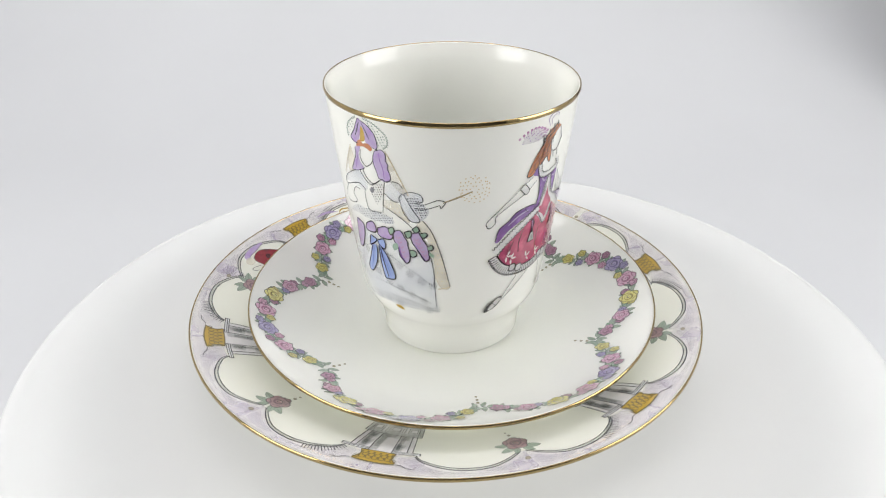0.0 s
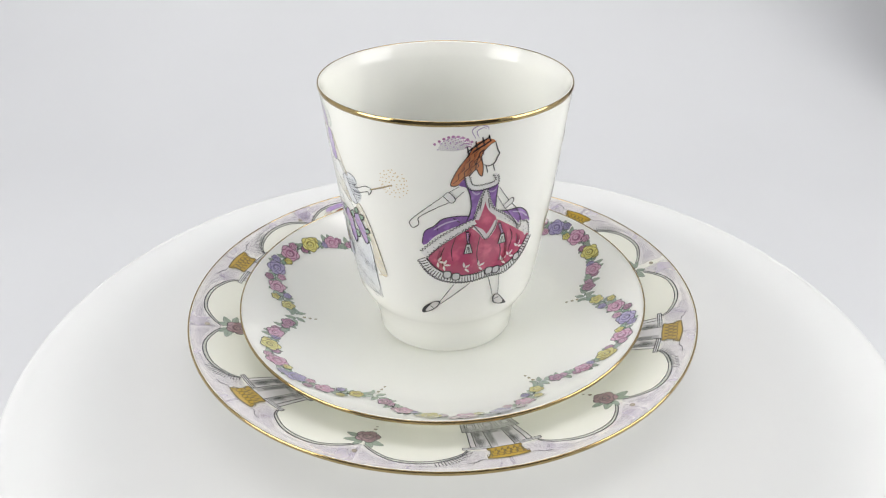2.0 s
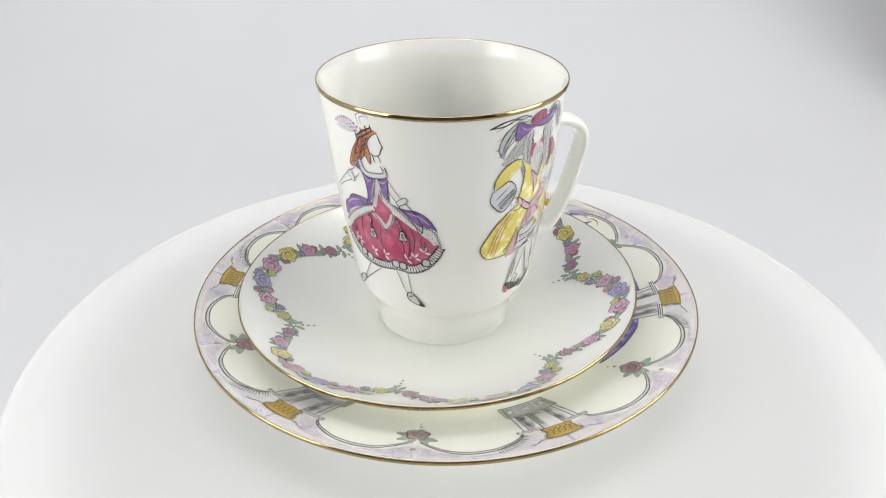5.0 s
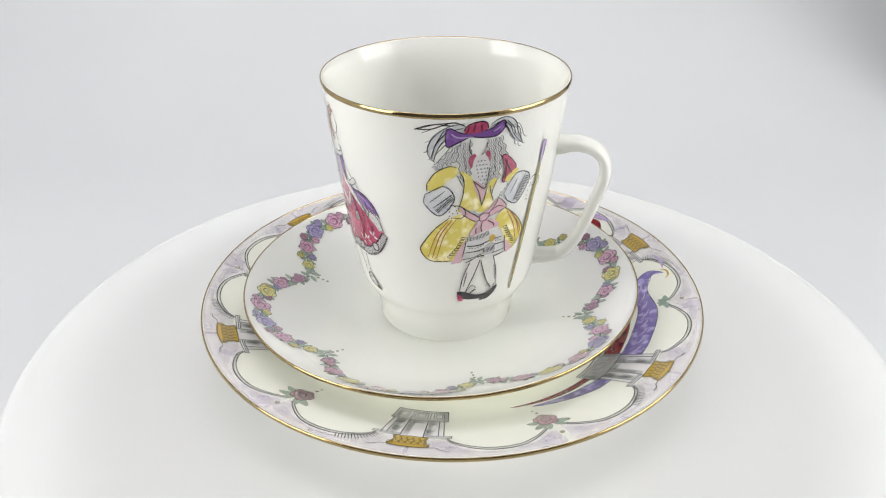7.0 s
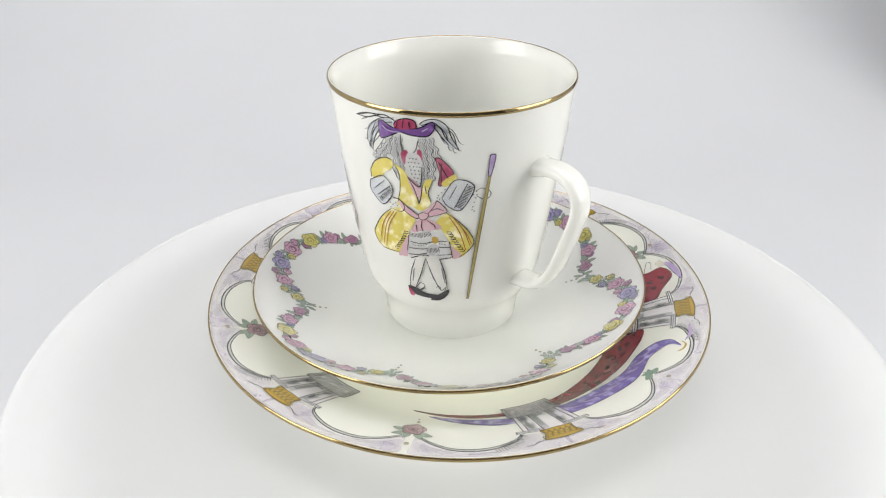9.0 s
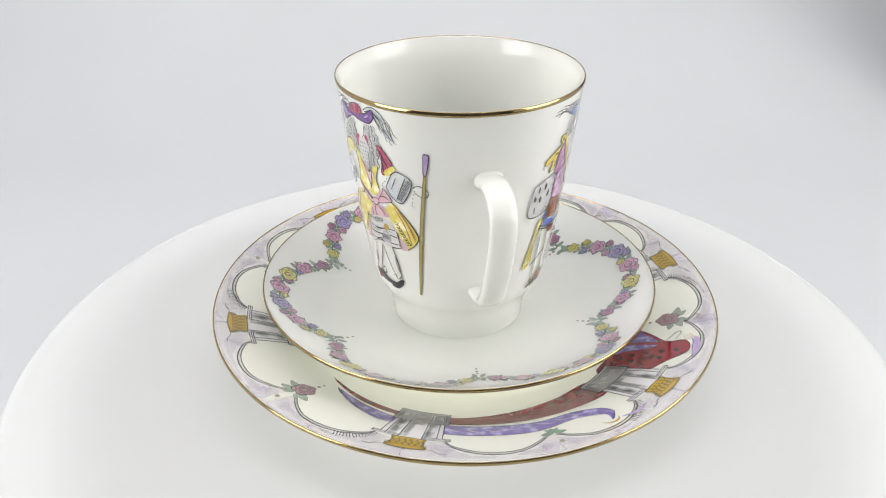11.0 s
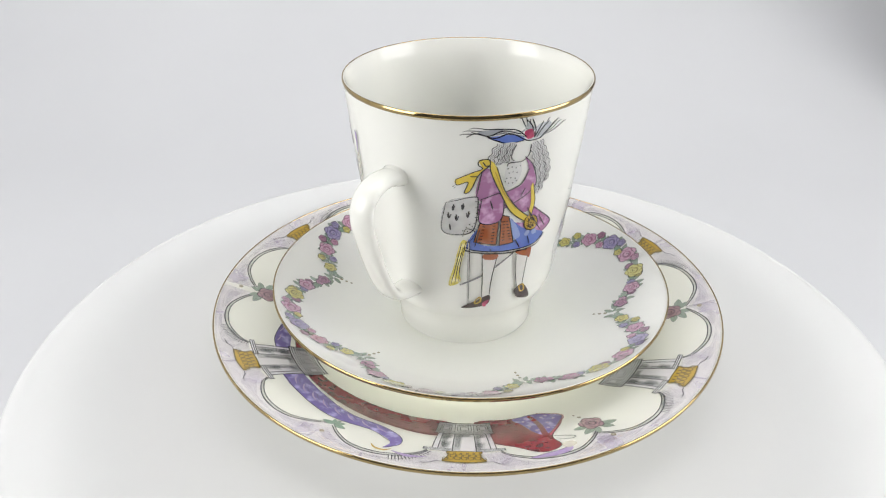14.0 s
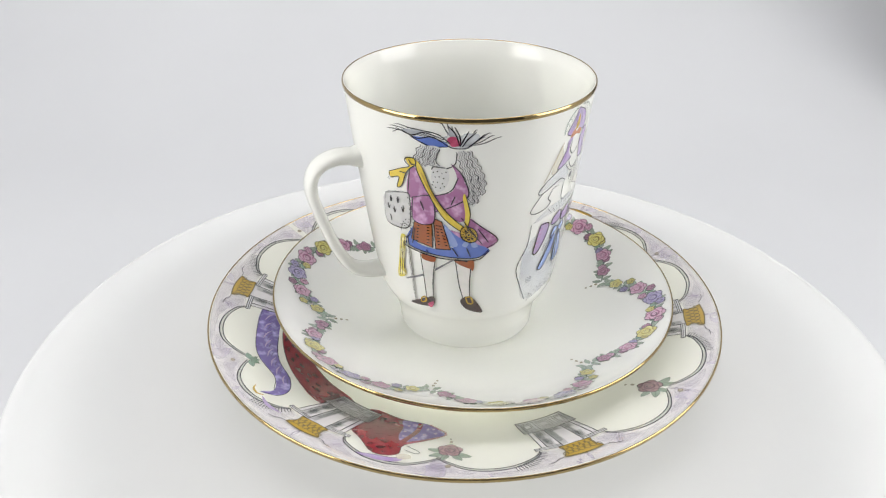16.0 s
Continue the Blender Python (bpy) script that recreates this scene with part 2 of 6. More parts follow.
    def burst(self, colour, middle, size):
        spots = []
        for ring, count in ((0.3, 6), (0.6, 12), (0.85, 18), (1.05, 20)):
            for i in range(count):
                a, r = 2 * math.pi * (i + random.uniform(-0.2, 0.2)) / count, size * ring * random.uniform(0.9, 1.1)
                spots.append((middle[0] + r * math.cos(a), middle[1] + r * math.sin(a)))
        self.dots(colour, spots, 0.19)

    def blossoms(self, colour, points, size):
        spots = []
        for x, y in points:
            spots += [(x + size * r * math.cos(2 * math.pi * i / n), y + size * r * math.sin(2 * math.pi * i / n)) for r, n in ((0.4, 5), (0.9, 9)) for i in range(n)]
        self.dots(colour, spots, 0.17)

    def rose(self, x, y, size, colour, turn=0.0):
        """Five lapped outer petals, a cup of inner ones and a curled heart."""
        ring = []
        for i in range(20):
            a = turn + math.pi * i / 10
            r = size * (0.80 + 0.22 * abs(math.sin(2.5 * (a - turn))))
            ring.append((x + r * math.cos(a), y + r * math.sin(a)))
        self.fill(colour, ring)
        self.line("ink_grey", ring + ring[:1], 0.22, 0)
        for k in range(5):
            a = turn + 2 * math.pi * k / 5
            self.line("ink_grey", [(x + size * f * math.cos(a + da), y + size * f * math.sin(a + da)) for f, da in ((0.80, 0.0), (0.66, 0.4), (0.72, 0.9), (0.86, 1.2))], 0.15)
            self.line(colour + "_dark", [(x + size * f * math.cos(a + da), y + size * f * math.sin(a + da)) for f, da in ((0.95, 0.0), (0.72, 0.18), (0.60, 0.62))], size * 0.12)
            self.lift -= self.step
        self.lift += self.step
        self.fill(colour + "_dark", [(x + size * 0.50 * math.cos(turn + i * 0.9), y + size * 0.46 * math.sin(turn + i * 0.9)) for i in range(7)])
        self.fill(colour, [(x + size * (0.36 * math.cos(turn + i * 0.9) + 0.05), y + size * (0.34 * math.sin(turn + i * 0.9) - 0.04)) for i in range(7)])
        swirl = [(x + size * (0.05 + 0.045 * i) * math.cos(turn + i * 0.95), y + size * (0.05 + 0.045 * i) * math.sin(turn + i * 0.95)) for i in range(9)]
        self.line("ink_grey", swirl, max(size * 0.07, 0.14))

    def leaf(self, x, y, angle, size, colour="leaf"):
        c, s = math.cos(angle), math.sin(angle)
        pts = [(x + size * (u * c - v * s), y + size * (u * s + v * c)) for u, v in ((0, 0), (0.3, 0.24), (0.65, 0.2), (1, 0), (0.65, -0.2), (0.3, -0.24))]
        self.fill(colour, pts)
        self.line("leaf_dark", pts + pts[:1], 0.15, 0)
        self.line("leaf_dark", [pts[0], pts[3]], 0.12)

    def build(self, name, parent, label=""):
        root = None
        for piece, (verts, faces, slots, mats) in self.pieces.items():
            piece = piece.split("#")[0]
            me = bpy.data.meshes.new(piece or name)
            me.from_pydata(verts, [], faces)
            for m in mats:
                me.materials.append(paint(m))
            me.polygons.foreach_set("material_index", slots)
            me.shade_smooth()
            ob = new(piece or name, me)
            ob.parent = root or parent
            root = root or tagged(ob, label)
        return root


def again(ob, name, parent, turn):
    """The same painted mesh once more, turned round the dish's middle."""
    other = new(name, ob.data)
    other.parent = parent
    other.rotation_euler = (0, 0, radians(turn))
    return other


def at(deg, r, ref=78):
    return (radians(deg) * ref, r)


def paint_column():
    b = Brush(on_dish(PLATE_R, PLATE_Z, 78), True, lift=0.10)
    b.fill("stone", [at(-7.6, 58), at(7.6, 58), at(7.6, 66), at(-7.6, 66)], False)
    b.fill("petal", [at(-6.8, 66), at(6.8, 66), at(6.8, 77.4), at(3.0, 80), at(-3.0, 80), at(-6.8, 77.4)], False)
    for d0, d1, r0, r1 in ((-5.5, -3.6, 66.2, 76.8), (-2.4, -0.4, 66.2, 77.5), (2.7, 4.2, 66.2, 76.9), (-5.4, -2.7, 66.2, 69.6), (2.7, 5.4, 66.2, 69.2), (-2.4, 2.4, 66.2, 68.4), (2.6, 4.8, 72.5, 77.0), (-5.2, -3.0, 72, 77.0)):
        b.wash("shade", [at(d0, r0), at((d0 + d1) / 2, r0), at(d1, r0), at(d1 - 0.2, (r0 + r1) / 2), at(d1 - 0.5, r1), at((d0 + d1) / 2, r1), at(d0, r1), at(d0, (r0 + r1) / 2)])
    for d in (-7.2, 6.6):
        b.wash("shade", [at(d - 0.4, 58.6), at(d + 1.2, 58.6), at(d + 1.2, 65.4), at(d - 0.4, 65.4)])
    for r, w in ((58, 0.40), (59.0, 0.24), (64.4, 0.24), (65.2, 0.24), (66, 0.40)):
        b.line("ink_grey", [at(-7.8, r), at(0, r + 0.1), at(7.8, r)], w, 0)
    for s in (-1, 1):
        b.line("ink_grey", [at(s * 7.7, 58), at(s * 7.7, 66)], 0.3, 0)
        b.line("ink_grey", [at(s * 2.6, 59), at(s * 2.6, 64.4)], 0.22, 0)
    for d, h in ((-5.1, 1.5), (0, 1.9), (5.1, 1.5)):
        for k in (1.0, 0.62):
            b.line("ink_grey", [at(d - h * k, 61.7 - 2 * k), at(d + h * k, 61.7 - 2 * k), at(d + h * k, 61.7 + 2 * k), at(d - h * k, 61.7 + 2 * k), at(d - h * k, 61.7 - 2 * k)], 0.24, 0, True)
    for d, low in ((-6.8, 77.4), (-5.6, 77.4), (-2.5, 79), (2.5, 79), (5.6, 77.4), (6.8, 77.4)):
        b.line("ink_grey", [at(d * 0.98, 66), at(d, 72), at(d * 1.01, low)], 0.30, 0)
    b.hatch("ink_grey", [at(-4.9, 67), at(-4.9, 76)], 0.14, 0.9, 1.2)
    b.hatch("ink_grey", [at(3.2, 67), at(3.2, 76)], 0.14, 0.9, 1.0)
    for s in (-1, 1):
        b.fill("stone", [at(s * 2.7, 77.2), at(s * 8.6, 77.2), at(s * 8.6, 78.5), at(s * 2.7, 78.5)], False)
        for r in (77.2, 77.8, 78.5):
            b.line("ink_grey", [at(s * 2.7, r), at(s * 8.6, r)], 0.26, 0)
        b.line("ink_grey", [at(s * 8.6, 77.1), at(s * 8.6, 78.6)], 0.3, 0)
        b.line("ink_grey", [at(s * 4.4, 84.6), at(s * 5.6, 84.9), at(s * 6.6, 86.0), at(s * 8.2, 86.4)], 0.25)
        b.wash("lilac_wash", [at(s * 4.6, 80.2), at(s * 8.0, 80.0), at(s * 10.0, 83), at(s * 8.0, 86), at(s * 5.2, 84.6)])
    b.on("capital")
    b.fill("gold", [at(-3.7, 79.0), at(0, 78.6), at(3.7, 79.0), at(3.1, 81.5), at(4.2, 84.6), at(0, 85.1), at(-4.2, 84.6), at(-3.1, 81.5)])
    for row, r in enumerate((80.0, 81.4, 82.8)):
        for k in range(5):
            d = -2.6 + 1.3 * k + 0.35 * (row % 2)
            b.line("olive_dark", [at(d - 0.5, r - 0.6), at(d - 0.5, r + 0.5), at(d, r + 0.8), at(d + 0.5, r + 0.5), at(d + 0.5, r - 0.6)], 0.29, 0)
    b.line("olive_dark", [at(-4.2, 84.6), at(0, 85.1), at(4.2, 84.6)], 0.43, 0)
    b.line("olive_dark", [at(-3.7, 79.0), at(0, 78.6), at(3.7, 79.0)], 0.36, 0)
    for s in (-1, 1):
        b.line("olive_dark", [at(s * 3.7, 79.1), at(s * 3.2, 81.5), at(s * 4.2, 84.5)], 0.36, 0)
        b.line("olive_dark", [at(s * (3.7 + 0.55 * math.cos(i)), 83.3 + 0.75 * math.sin(i)) for i in range(8)], 0.29)
    return b


def paint_arch(s):
    """One scallop from a column's foot to the cusp half way to the next column; s is 1 or -1."""
    b = Brush(on_dish(PLATE_R, PLATE_Z, 78), True, lift=0.06)
    arch = [(7.6, 79), (9.2, 81.8), (13.7, 85.0), (18.2, 86.1), (22.6, 85.4), (26.4, 82.6), (29.3, 79.4)]
    rim = [(30.2, 80.5), (30.2, 84), (30.2, 89.1), (25, 89.2), (20, 89.2), (14, 89.2), (8, 89.2), (2, 89.2), (-0.1, 89.1), (-0.1, 84), (3, 80)]
    b.fill("wash", [at(s * d, r) for d, r in [(6, 79.2)] + arch + rim])
    b.wash("lilac_wash", [at(s * d, r) for d, r in ((8.5, 83), (13, 86.2), (18, 87.2), (20, 87.8), (12, 88.0), (7, 87.0))])
    b.wash("lilac_wash", [at(s * d, r) for d, r in ((21, 86.8), (26, 84.4), (29.6, 81.5), (30.0, 86.2), (25, 87.9))])
    out = [at(s * d, r) for d, r in arch]
    inner = [at(s * d, r - 1.1 + 0.08 * abs(i - 3)) for i, (d, r) in enumerate(arch)]
    b.line("shade", [((p[0] + q[0]) / 2, (p[1] + q[1]) / 2) for p, q in zip(out, inner)], 1.0, 0)
    b.line("ink_grey", out, 0.38, 0.2)
    b.line("ink_grey", inner, 0.32, 0.2)
    if s < 0:
        b.wash("shade", [at(s * d, r) for d, r in ((7.4, 79.4), (9.6, 83.2), (13, 85.6), (13.4, 84.4), (10, 81.4), (8.6, 79.4))])
        b.hatch("ink_grey", [at(s * d, r) for d, r in ((7.3, 79.5), (8.5, 82.2), (11.4, 85), (14.5, 86.4))], 0.26, 0.85, 2.8)
    return b


def paint_rose():
    b = Brush(on_dish(PLATE_R, PLATE_Z, 78), True, lift=0.09)
    for x, y, a, size in ((-1.2, 76.4, 2.7, 5.0), (1.4, 76.4, 0.3, 5.2), (1.0, 76.8, 0.9, 4.2), (-0.6, 76.8, 1.9, 3.8), (-2.4, 75.0, 3.3, 4.4)):
        b.leaf(x, y, a, size)
    b.rose(0, 73.9, 3.9, "rose_old", 0.4)
    for x, y, size in ((-0.3, 66.0, 0.42), (0.1, 68.2, 0.62), (0, 83.7, 0.75)):
        b.dots("olive_dark", [(x, y)], size, 12)
        b.dots("cream", [(x, y)], size * 0.72, 12)
    return b


def paint_sprig():
    b = Brush(on_dish(PLATE_R, PLATE_Z, 78), True, lift=0.09)
    for a, size in ((0.1, 4.0), (3.05, 4.0), (-0.75, 3.2), (-2.2, 3.0), (-1.5, 2.8)):
        b.leaf(0, 78.2, a, size, "green")
    b.dots("olive_dark", [(0, 83.9)], 0.7, 12)
    b.dots("cream", [(0, 83.9)], 0.5, 12)
    return b


def paint_drapery():
    b = Brush(on_dish(PLATE_R, PLATE_Z, 78), True, lift=0.055)
    b.fill("drape_violet", [at(*q) for q in ((50, 62), (57, 66), (66, 69.3), (73, 70.4), (77, 69), (74, 66), (62, 63.5))])
    b.fill("drape_violet", [at(*q) for q in ((84, 66.5), (98, 66.8), (110, 68.9), (119, 69.2), (125, 73), (126.4, 78), (123.6, 82), (124, 77.5), (118, 73.8), (108, 75.2), (98, 74.2), (84, 72.5))])
    b.fill("drape_red", [at(*q) for q in ((44, 59), (62, 60.2), (75, 60.8), (88, 60), (104, 58.2), (120, 57.2), (136, 57.5), (134, 68), (119, 67), (106, 66), (94, 65.3), (86, 65), (74, 63.6), (60, 62.4))])
    b.fill("drape_red", [at(*q) for q in ((143, 57), (155, 56.8), (163, 57), (168.6, 61.8), (166, 67), (160.4, 74), (160.2, 80.4), (155.7, 82.2), (151, 77), (145, 71))])
    b.fill("drape_violet", [at(*q) for q in ((155, 57.2), (163, 57), (168.6, 62), (165.2, 66.6), (159.6, 72), (157.4, 68.5), (156.6, 62))])
    b.line("drape_red", [at(160.5, 57), at(160.8, 63), at(159.4, 72)], 2.0, 0)
    b.dots("lilac", [at(*q) for q in ((157.6, 60), (157.9, 64.5), (158.6, 68), (163.4, 60), (166, 62.6), (163.2, 64.5), (161.8, 68), (159, 58.4), (165, 59.6))], 0.62, 10)
    b.zigzag("crimson", [at(163.4, 56.7), at(169.0, 61.8), at(165.8, 67.0), at(160.2, 73)], 0.3, 1.0)
    for pts in (((50, 62), (66, 69.3), (73, 70.4)), ((84, 72.5), (98, 74.2), (108, 75.2), (118, 73.8), (124, 77.5)), ((98, 66.8), (110, 68.9), (119, 69.2), (125, 73), (126.4, 78), (123.6, 82)),
                ((44, 59), (62, 60.2), (75, 60.8), (88, 60), (104, 58.2), (120, 57.2), (136, 57.5)), ((136, 68), (119, 67), (106, 66), (94, 65.3), (86, 65), (74, 63.6), (60, 62.4)),
                ((143, 57), (155, 56.8), (163, 57), (168.6, 61.8), (166, 67), (160.4, 74), (160.2, 80.4), (155.7, 82.2), (151, 77), (145, 71))):
        b.line("ink", [at(*q) for q in pts], 0.22, 0.2)
    def scale(d, r, wide, tall, lean):
        b.fill("drape_dark", [at(d - wide, r + lean), at(d - 0.3 * wide, r + tall + 0.4 * lean), at(d + 0.6 * wide, r + 0.8 * tall), at(d + wide, r - lean), at(d + 0.1 * wide, r - 0.35 * tall)])
        b.lift -= b.step
    for k in range(13):
        d = 62 + 5.6 * k
        mid = 61.6 + 0.9 * math.sin((d - 62) / 72 * math.pi)
        scale(d, mid - 0.6 + 0.25 * (k % 2), 1.3, 0.75, 0.2)
        if d > 84:
            scale(d + 2.7, mid + 1.6, 1.25, 0.8, -0.25)
    for d, r in ((146, 60.6), (149.2, 59.6), (152.6, 60.4), (147.6, 64.2), (151.0, 64.8), (154.2, 64.0), (149.0, 68.4), (152.6, 69.4), (155.4, 68.4), (152.4, 73.6), (155.4, 73.4), (156.0, 77.8)):
        scale(d, r, 0.95, 1.3, 0.5)
    b.lift += b.step
    for k in range(8):
        d = 87 + 4.4 * k
        b.line("lilac", [at(d, 68.6 + 0.2 * k), at(d + 1.8, 70.4 + 0.2 * k), at(d + 4.4, 71.6 + 0.2 * k)], 0.55, 0.9)
        b.line("rose_violet_dark", [at(d + 1.4, 68.2 + 0.2 * k), at(d + 2.8, 69.6 + 0.2 * k), at(d + 4.8, 70.4 + 0.2 * k)], 0.3, 0.9)
    for d, r in ((56, 64.6), (61, 66.3), (66, 67.6)):
        b.line("lilac", [at(d, r), at(d + 2, r + 0.6), at(d + 3.4, r + 1.6)], 0.4)
    b.line("gold", [at(120.9, 81.4), at(122.2, 83.0), at(124.2, 83.2), at(125.4, 81.6)], 0.7, 0.8)
    b.line("lilac", [at(125.5, 82.6), at(129, 83.8), at(133, 83.0)], 1.2, 0.9)
    b.fill("lilac", [at(*q) for q in ((152.6, 84.4), (156, 83.2), (160, 82.6), (161.8, 80.8), (161.2, 84.2), (157, 85.4))])
    b.line("ink_grey", [at(152.6, 84.4), at(156, 83.2), at(160, 82.6), at(161.8, 80.8)], 0.2)
    b.fill("cream", [at(*q) for q in ((160.2, 80.2), (162.5, 79.4), (163.2, 81.6), (161.0, 82.8))])
    b.line("ink_grey", [at(160.4, 74), at(162.6, 75.6), at(164.4, 77.4), at(163.6, 78.4), at(161, 77)], 0.22)
    return b


def ornament_plate(plate):
    column = paint_column().build("painted_column", plate, "grey stone column with gilt capital")
    arches = [paint_arch(s).build("painted_arch", plate, "grey scalloped line with lilac wash") for s in (1, -1)]
    rose = paint_rose().build("painted_rose", plate, "dusty pink rose with green leaves")
    sprig = paint_sprig().build("painted_sprig", plate, "green leaf sprig")
    turns = (-103.0, -43.3, 17.3, 79.6, 140.0, -162.6)
    for first, name in ((column, "painted_column"), (arches[0], "painted_arch"), (arches[1], "painted_arch")):
        first.rotation_euler = (0, 0, radians(turns[0]))
        for turn in turns[1:]:
            other = again(first, name, plate, turn)
            for piece in first.children:
                again(piece, "capital", other, 0)
    rose.rotation_euler = (0, 0, radians(-73.3))
    for turn in (-13.1, 48.3, 170.7, -133.3):
        again(rose, "painted_rose", plate, turn)
    sprig.rotation_euler = (0, 0, radians(110.6))
    paint_drapery().build("painted_drapery", plate, "crimson and violet drapery behind the columns")


GARLAND = ((5.2, 55.4, 2.1, "rose_mauve"), (12.8, 60.2, 2.5, "rose_pink"), (20.8, 63.6, 2.8, "rose_yellow"), (30.0, 65.2, 2.9, "rose_pink"),
           (39.4, 65.0, 2.8, "rose_violet"), (47.6, 61.6, 2.6, "rose_pink"), (55.4, 56.0, 2.1, "rose_yellow"))


def ornament_saucer(saucer):
    place = on_dish(SAUCER_R, SAUCER_Z, 60)
    b = Brush(place, True, step=0.0008)
    path = [at(0.6, 52.4, 60)] + [at(d, r, 60) for d, r, _, _ in GARLAND] + [at(59.4, 52.4, 60)]
    b.line("leaf_dark", path, 0.5, 0)
    for i, (q, d) in enumerate(b.walk_along(path, 1.0)):
        a = math.atan2(d[1], d[0]) + (0.9 if i % 2 else -0.9) + random.uniform(-0.5, 0.5)
        b.leaf(float(q[0]), float(q[1]), a, random.uniform(2.6, 4.0), random.choice(("leaf", "green", "leaf", "leaf")))
    for i, (d, r) in enumerate(((9, 58), (17, 62.4), (25.4, 64.8), (34.8, 65.4), (43.6, 63.6), (51.6, 59))):
        for s in (-1, 1):
            b.rose(*at(d + 1.3 * s, r + 1.7 * s, 60), 1.55, ("rose_violet", "rose_mauve", "rose_yellow", "rose_pink")[(i + s) % 4], i)
    for k, (r, size) in enumerate(((50.0, 0.62), (48.0, 0.56), (46.0, 0.48))):
        b.dots("olive_dark", [(0.1 * k, r)], size, 12)
        b.dots("cream", [(0.1 * k, r)], size * 0.7, 12)
    garland = b.build("rose_garland", saucer, "green leaf garland with small blossoms")
    blooms = []
    for d, r, size, colour in GARLAND:
        c = Brush(place, True, lift=0.26)
        c.rose(*at(d, r, 60), size * 1.16, colour, d)
        blooms.append(c.build("rose", garland, {"rose_mauve": "mauve rose", "rose_pink": "pink rose", "rose_yellow": "yellow rose", "rose_violet": "violet rose"}[colour]))
    garland.rotation_euler = (0, 0, radians(-140.0))
    for turn in (-80.0, -20.6, 38.8, 98.6, 159.2):
        other = again(garland, "rose_garland", saucer, turn)
        for bloom in blooms:
            again(bloom, "rose", other, 0)


def plume_strands(b, root, tips, bow, width=0.3):
    """Thin feather strands that bow from a root to each tip."""
    for k, (x, y) in enumerate(tips):
        mx, my = (root[0] + x) / 2, (root[1] + y) / 2
        b.line("ink_grey", [root, (mx - bow * (y - root[1]) * 0.1, my + bow), (x - 0.12 * (x - root[0]), y + bow * 0.35), (x, y)], width - 0.03 * (k % 3), 0.7)


def draw_lilac_gown(b):
    b.fill("blue_pale", [(-20.2, 54.1), (-8.3, 58.8), (0.5, 58.8), (6.4, 53.9), (12.3, 55.0), (13.5, 47.6), (13.9, 40.6), (13.9, 32.7), (5.4, 32.0), (-5.2, 31.6), (-17.1, 30.9), (-20.8, 38.5)])
    b.fill("cream", [(10.9, 67.4), (13.3, 63.9), (15.4, 57.7), (17.2, 50.4), (18.6, 42.8), (16.1, 42.1), (14.0, 45.9), (13.6, 52.7), (11.9, 60.6), (8.8, 64.8)])
    b.fill("cream", [(1.3, 88.6), (3.8, 83.6), (5.9, 78.4), (7.3, 75.8), (5.3, 75.4), (2.0, 79.0), (0.7, 82.9)])
    b.fill("cream", [(-0.9, 72.3), (4.1, 72.1), (6.9, 66.0), (1.6, 68.5), (-1.6, 69.8)])
    b.fill("cream", [(-11.8, 86.6), (-10.8, 82.0), (-10.9, 79.1), (-14.8, 77.5), (-14.1, 82.2)])
    b.on("headdress")
    b.fill("lilac", [(-6.9, 97.0), (-5.4, 96.5), (-3.3, 95.4), (-1.5, 93.2), (-1.0, 90.0), (-1.6, 88.6), (-3.1, 89.1), (-4.9, 89.9), (-5.2, 92.9), (-5.8, 94.0), (-6.8, 91.7), (-7.9, 88.9), (-9.3, 88.8), (-10.7, 90.1), (-8.7, 93.1)])
    b.fill("gold", [(-5.9, 94.8), (-5.1, 93.6), (-5.0, 90.9), (-6.1, 89.9), (-6.9, 90.3), (-6.4, 92.9)])
    b.fill("auburn", [(-8.4, 89.2), (-6.9, 90.3), (-6.2, 89.3), (-4.2, 89.8), (-2.9, 88.5), (-3.7, 87.5), (-5.6, 88.3), (-7.3, 88.0), (-8.8, 87.6)])
    b.line("ink", [(-6.9, 97.0), (-5.4, 96.5), (-3.3, 95.4), (-1.5, 93.2), (-1.0, 90.0), (-1.6, 88.6), (-3.1, 89.1)], 0.28)
    b.line("ink", [(-6.9, 97.0), (-8.7, 93.1), (-10.7, 90.1), (-9.3, 88.8), (-7.9, 88.9)], 0.28)
    b.line("ink", [(-5.5, 95.8), (-4.5, 93.7), (-3.6, 91.3)], 0.28)
    b.line("ink", [(-6.5, 95.8), (-8.6, 91.1)], 0.28)
    b.zigzag("green_dark", [(-12.0, 89.9), (-11.8, 92.7), (-10.2, 95.3), (-7.4, 97.4)], 0.20, 0.77)
    b.zigzag("green_dark", [(-4.8, 97.6), (-1.7, 96.8), (0.7, 95.1), (2.1, 93.5), (2.2, 90.8), (0.7, 89.4)], 0.20, 0.77)
    b.dots("green_dark", [(-3.2, 96.4), (-2.9, 95.7), (-1.9, 95.9), (-2.5, 94.9), (-1.6, 95.1), (-2.2, 94.1), (-1.2, 94.4), (-0.3, 94.6), (-0.8, 93.6), (-0.0, 93.8), (-0.5, 92.8), (0.4, 93.0), (1.2, 93.3), (-0.2, 92.0), (0.7, 92.3), (1.5, 92.5), (-0.8, 91.0), (0.1, 91.2), (1.0, 91.5), (-0.5, 90.2), (0.5, 90.5), (1.3, 90.7), (-9.1, 95.3), (-10.0, 94.2), (-8.8, 94.6), (-11.0, 93.0), (-9.5, 93.5), (-10.5, 92.3), (-11.4, 91.0)], 0.20)
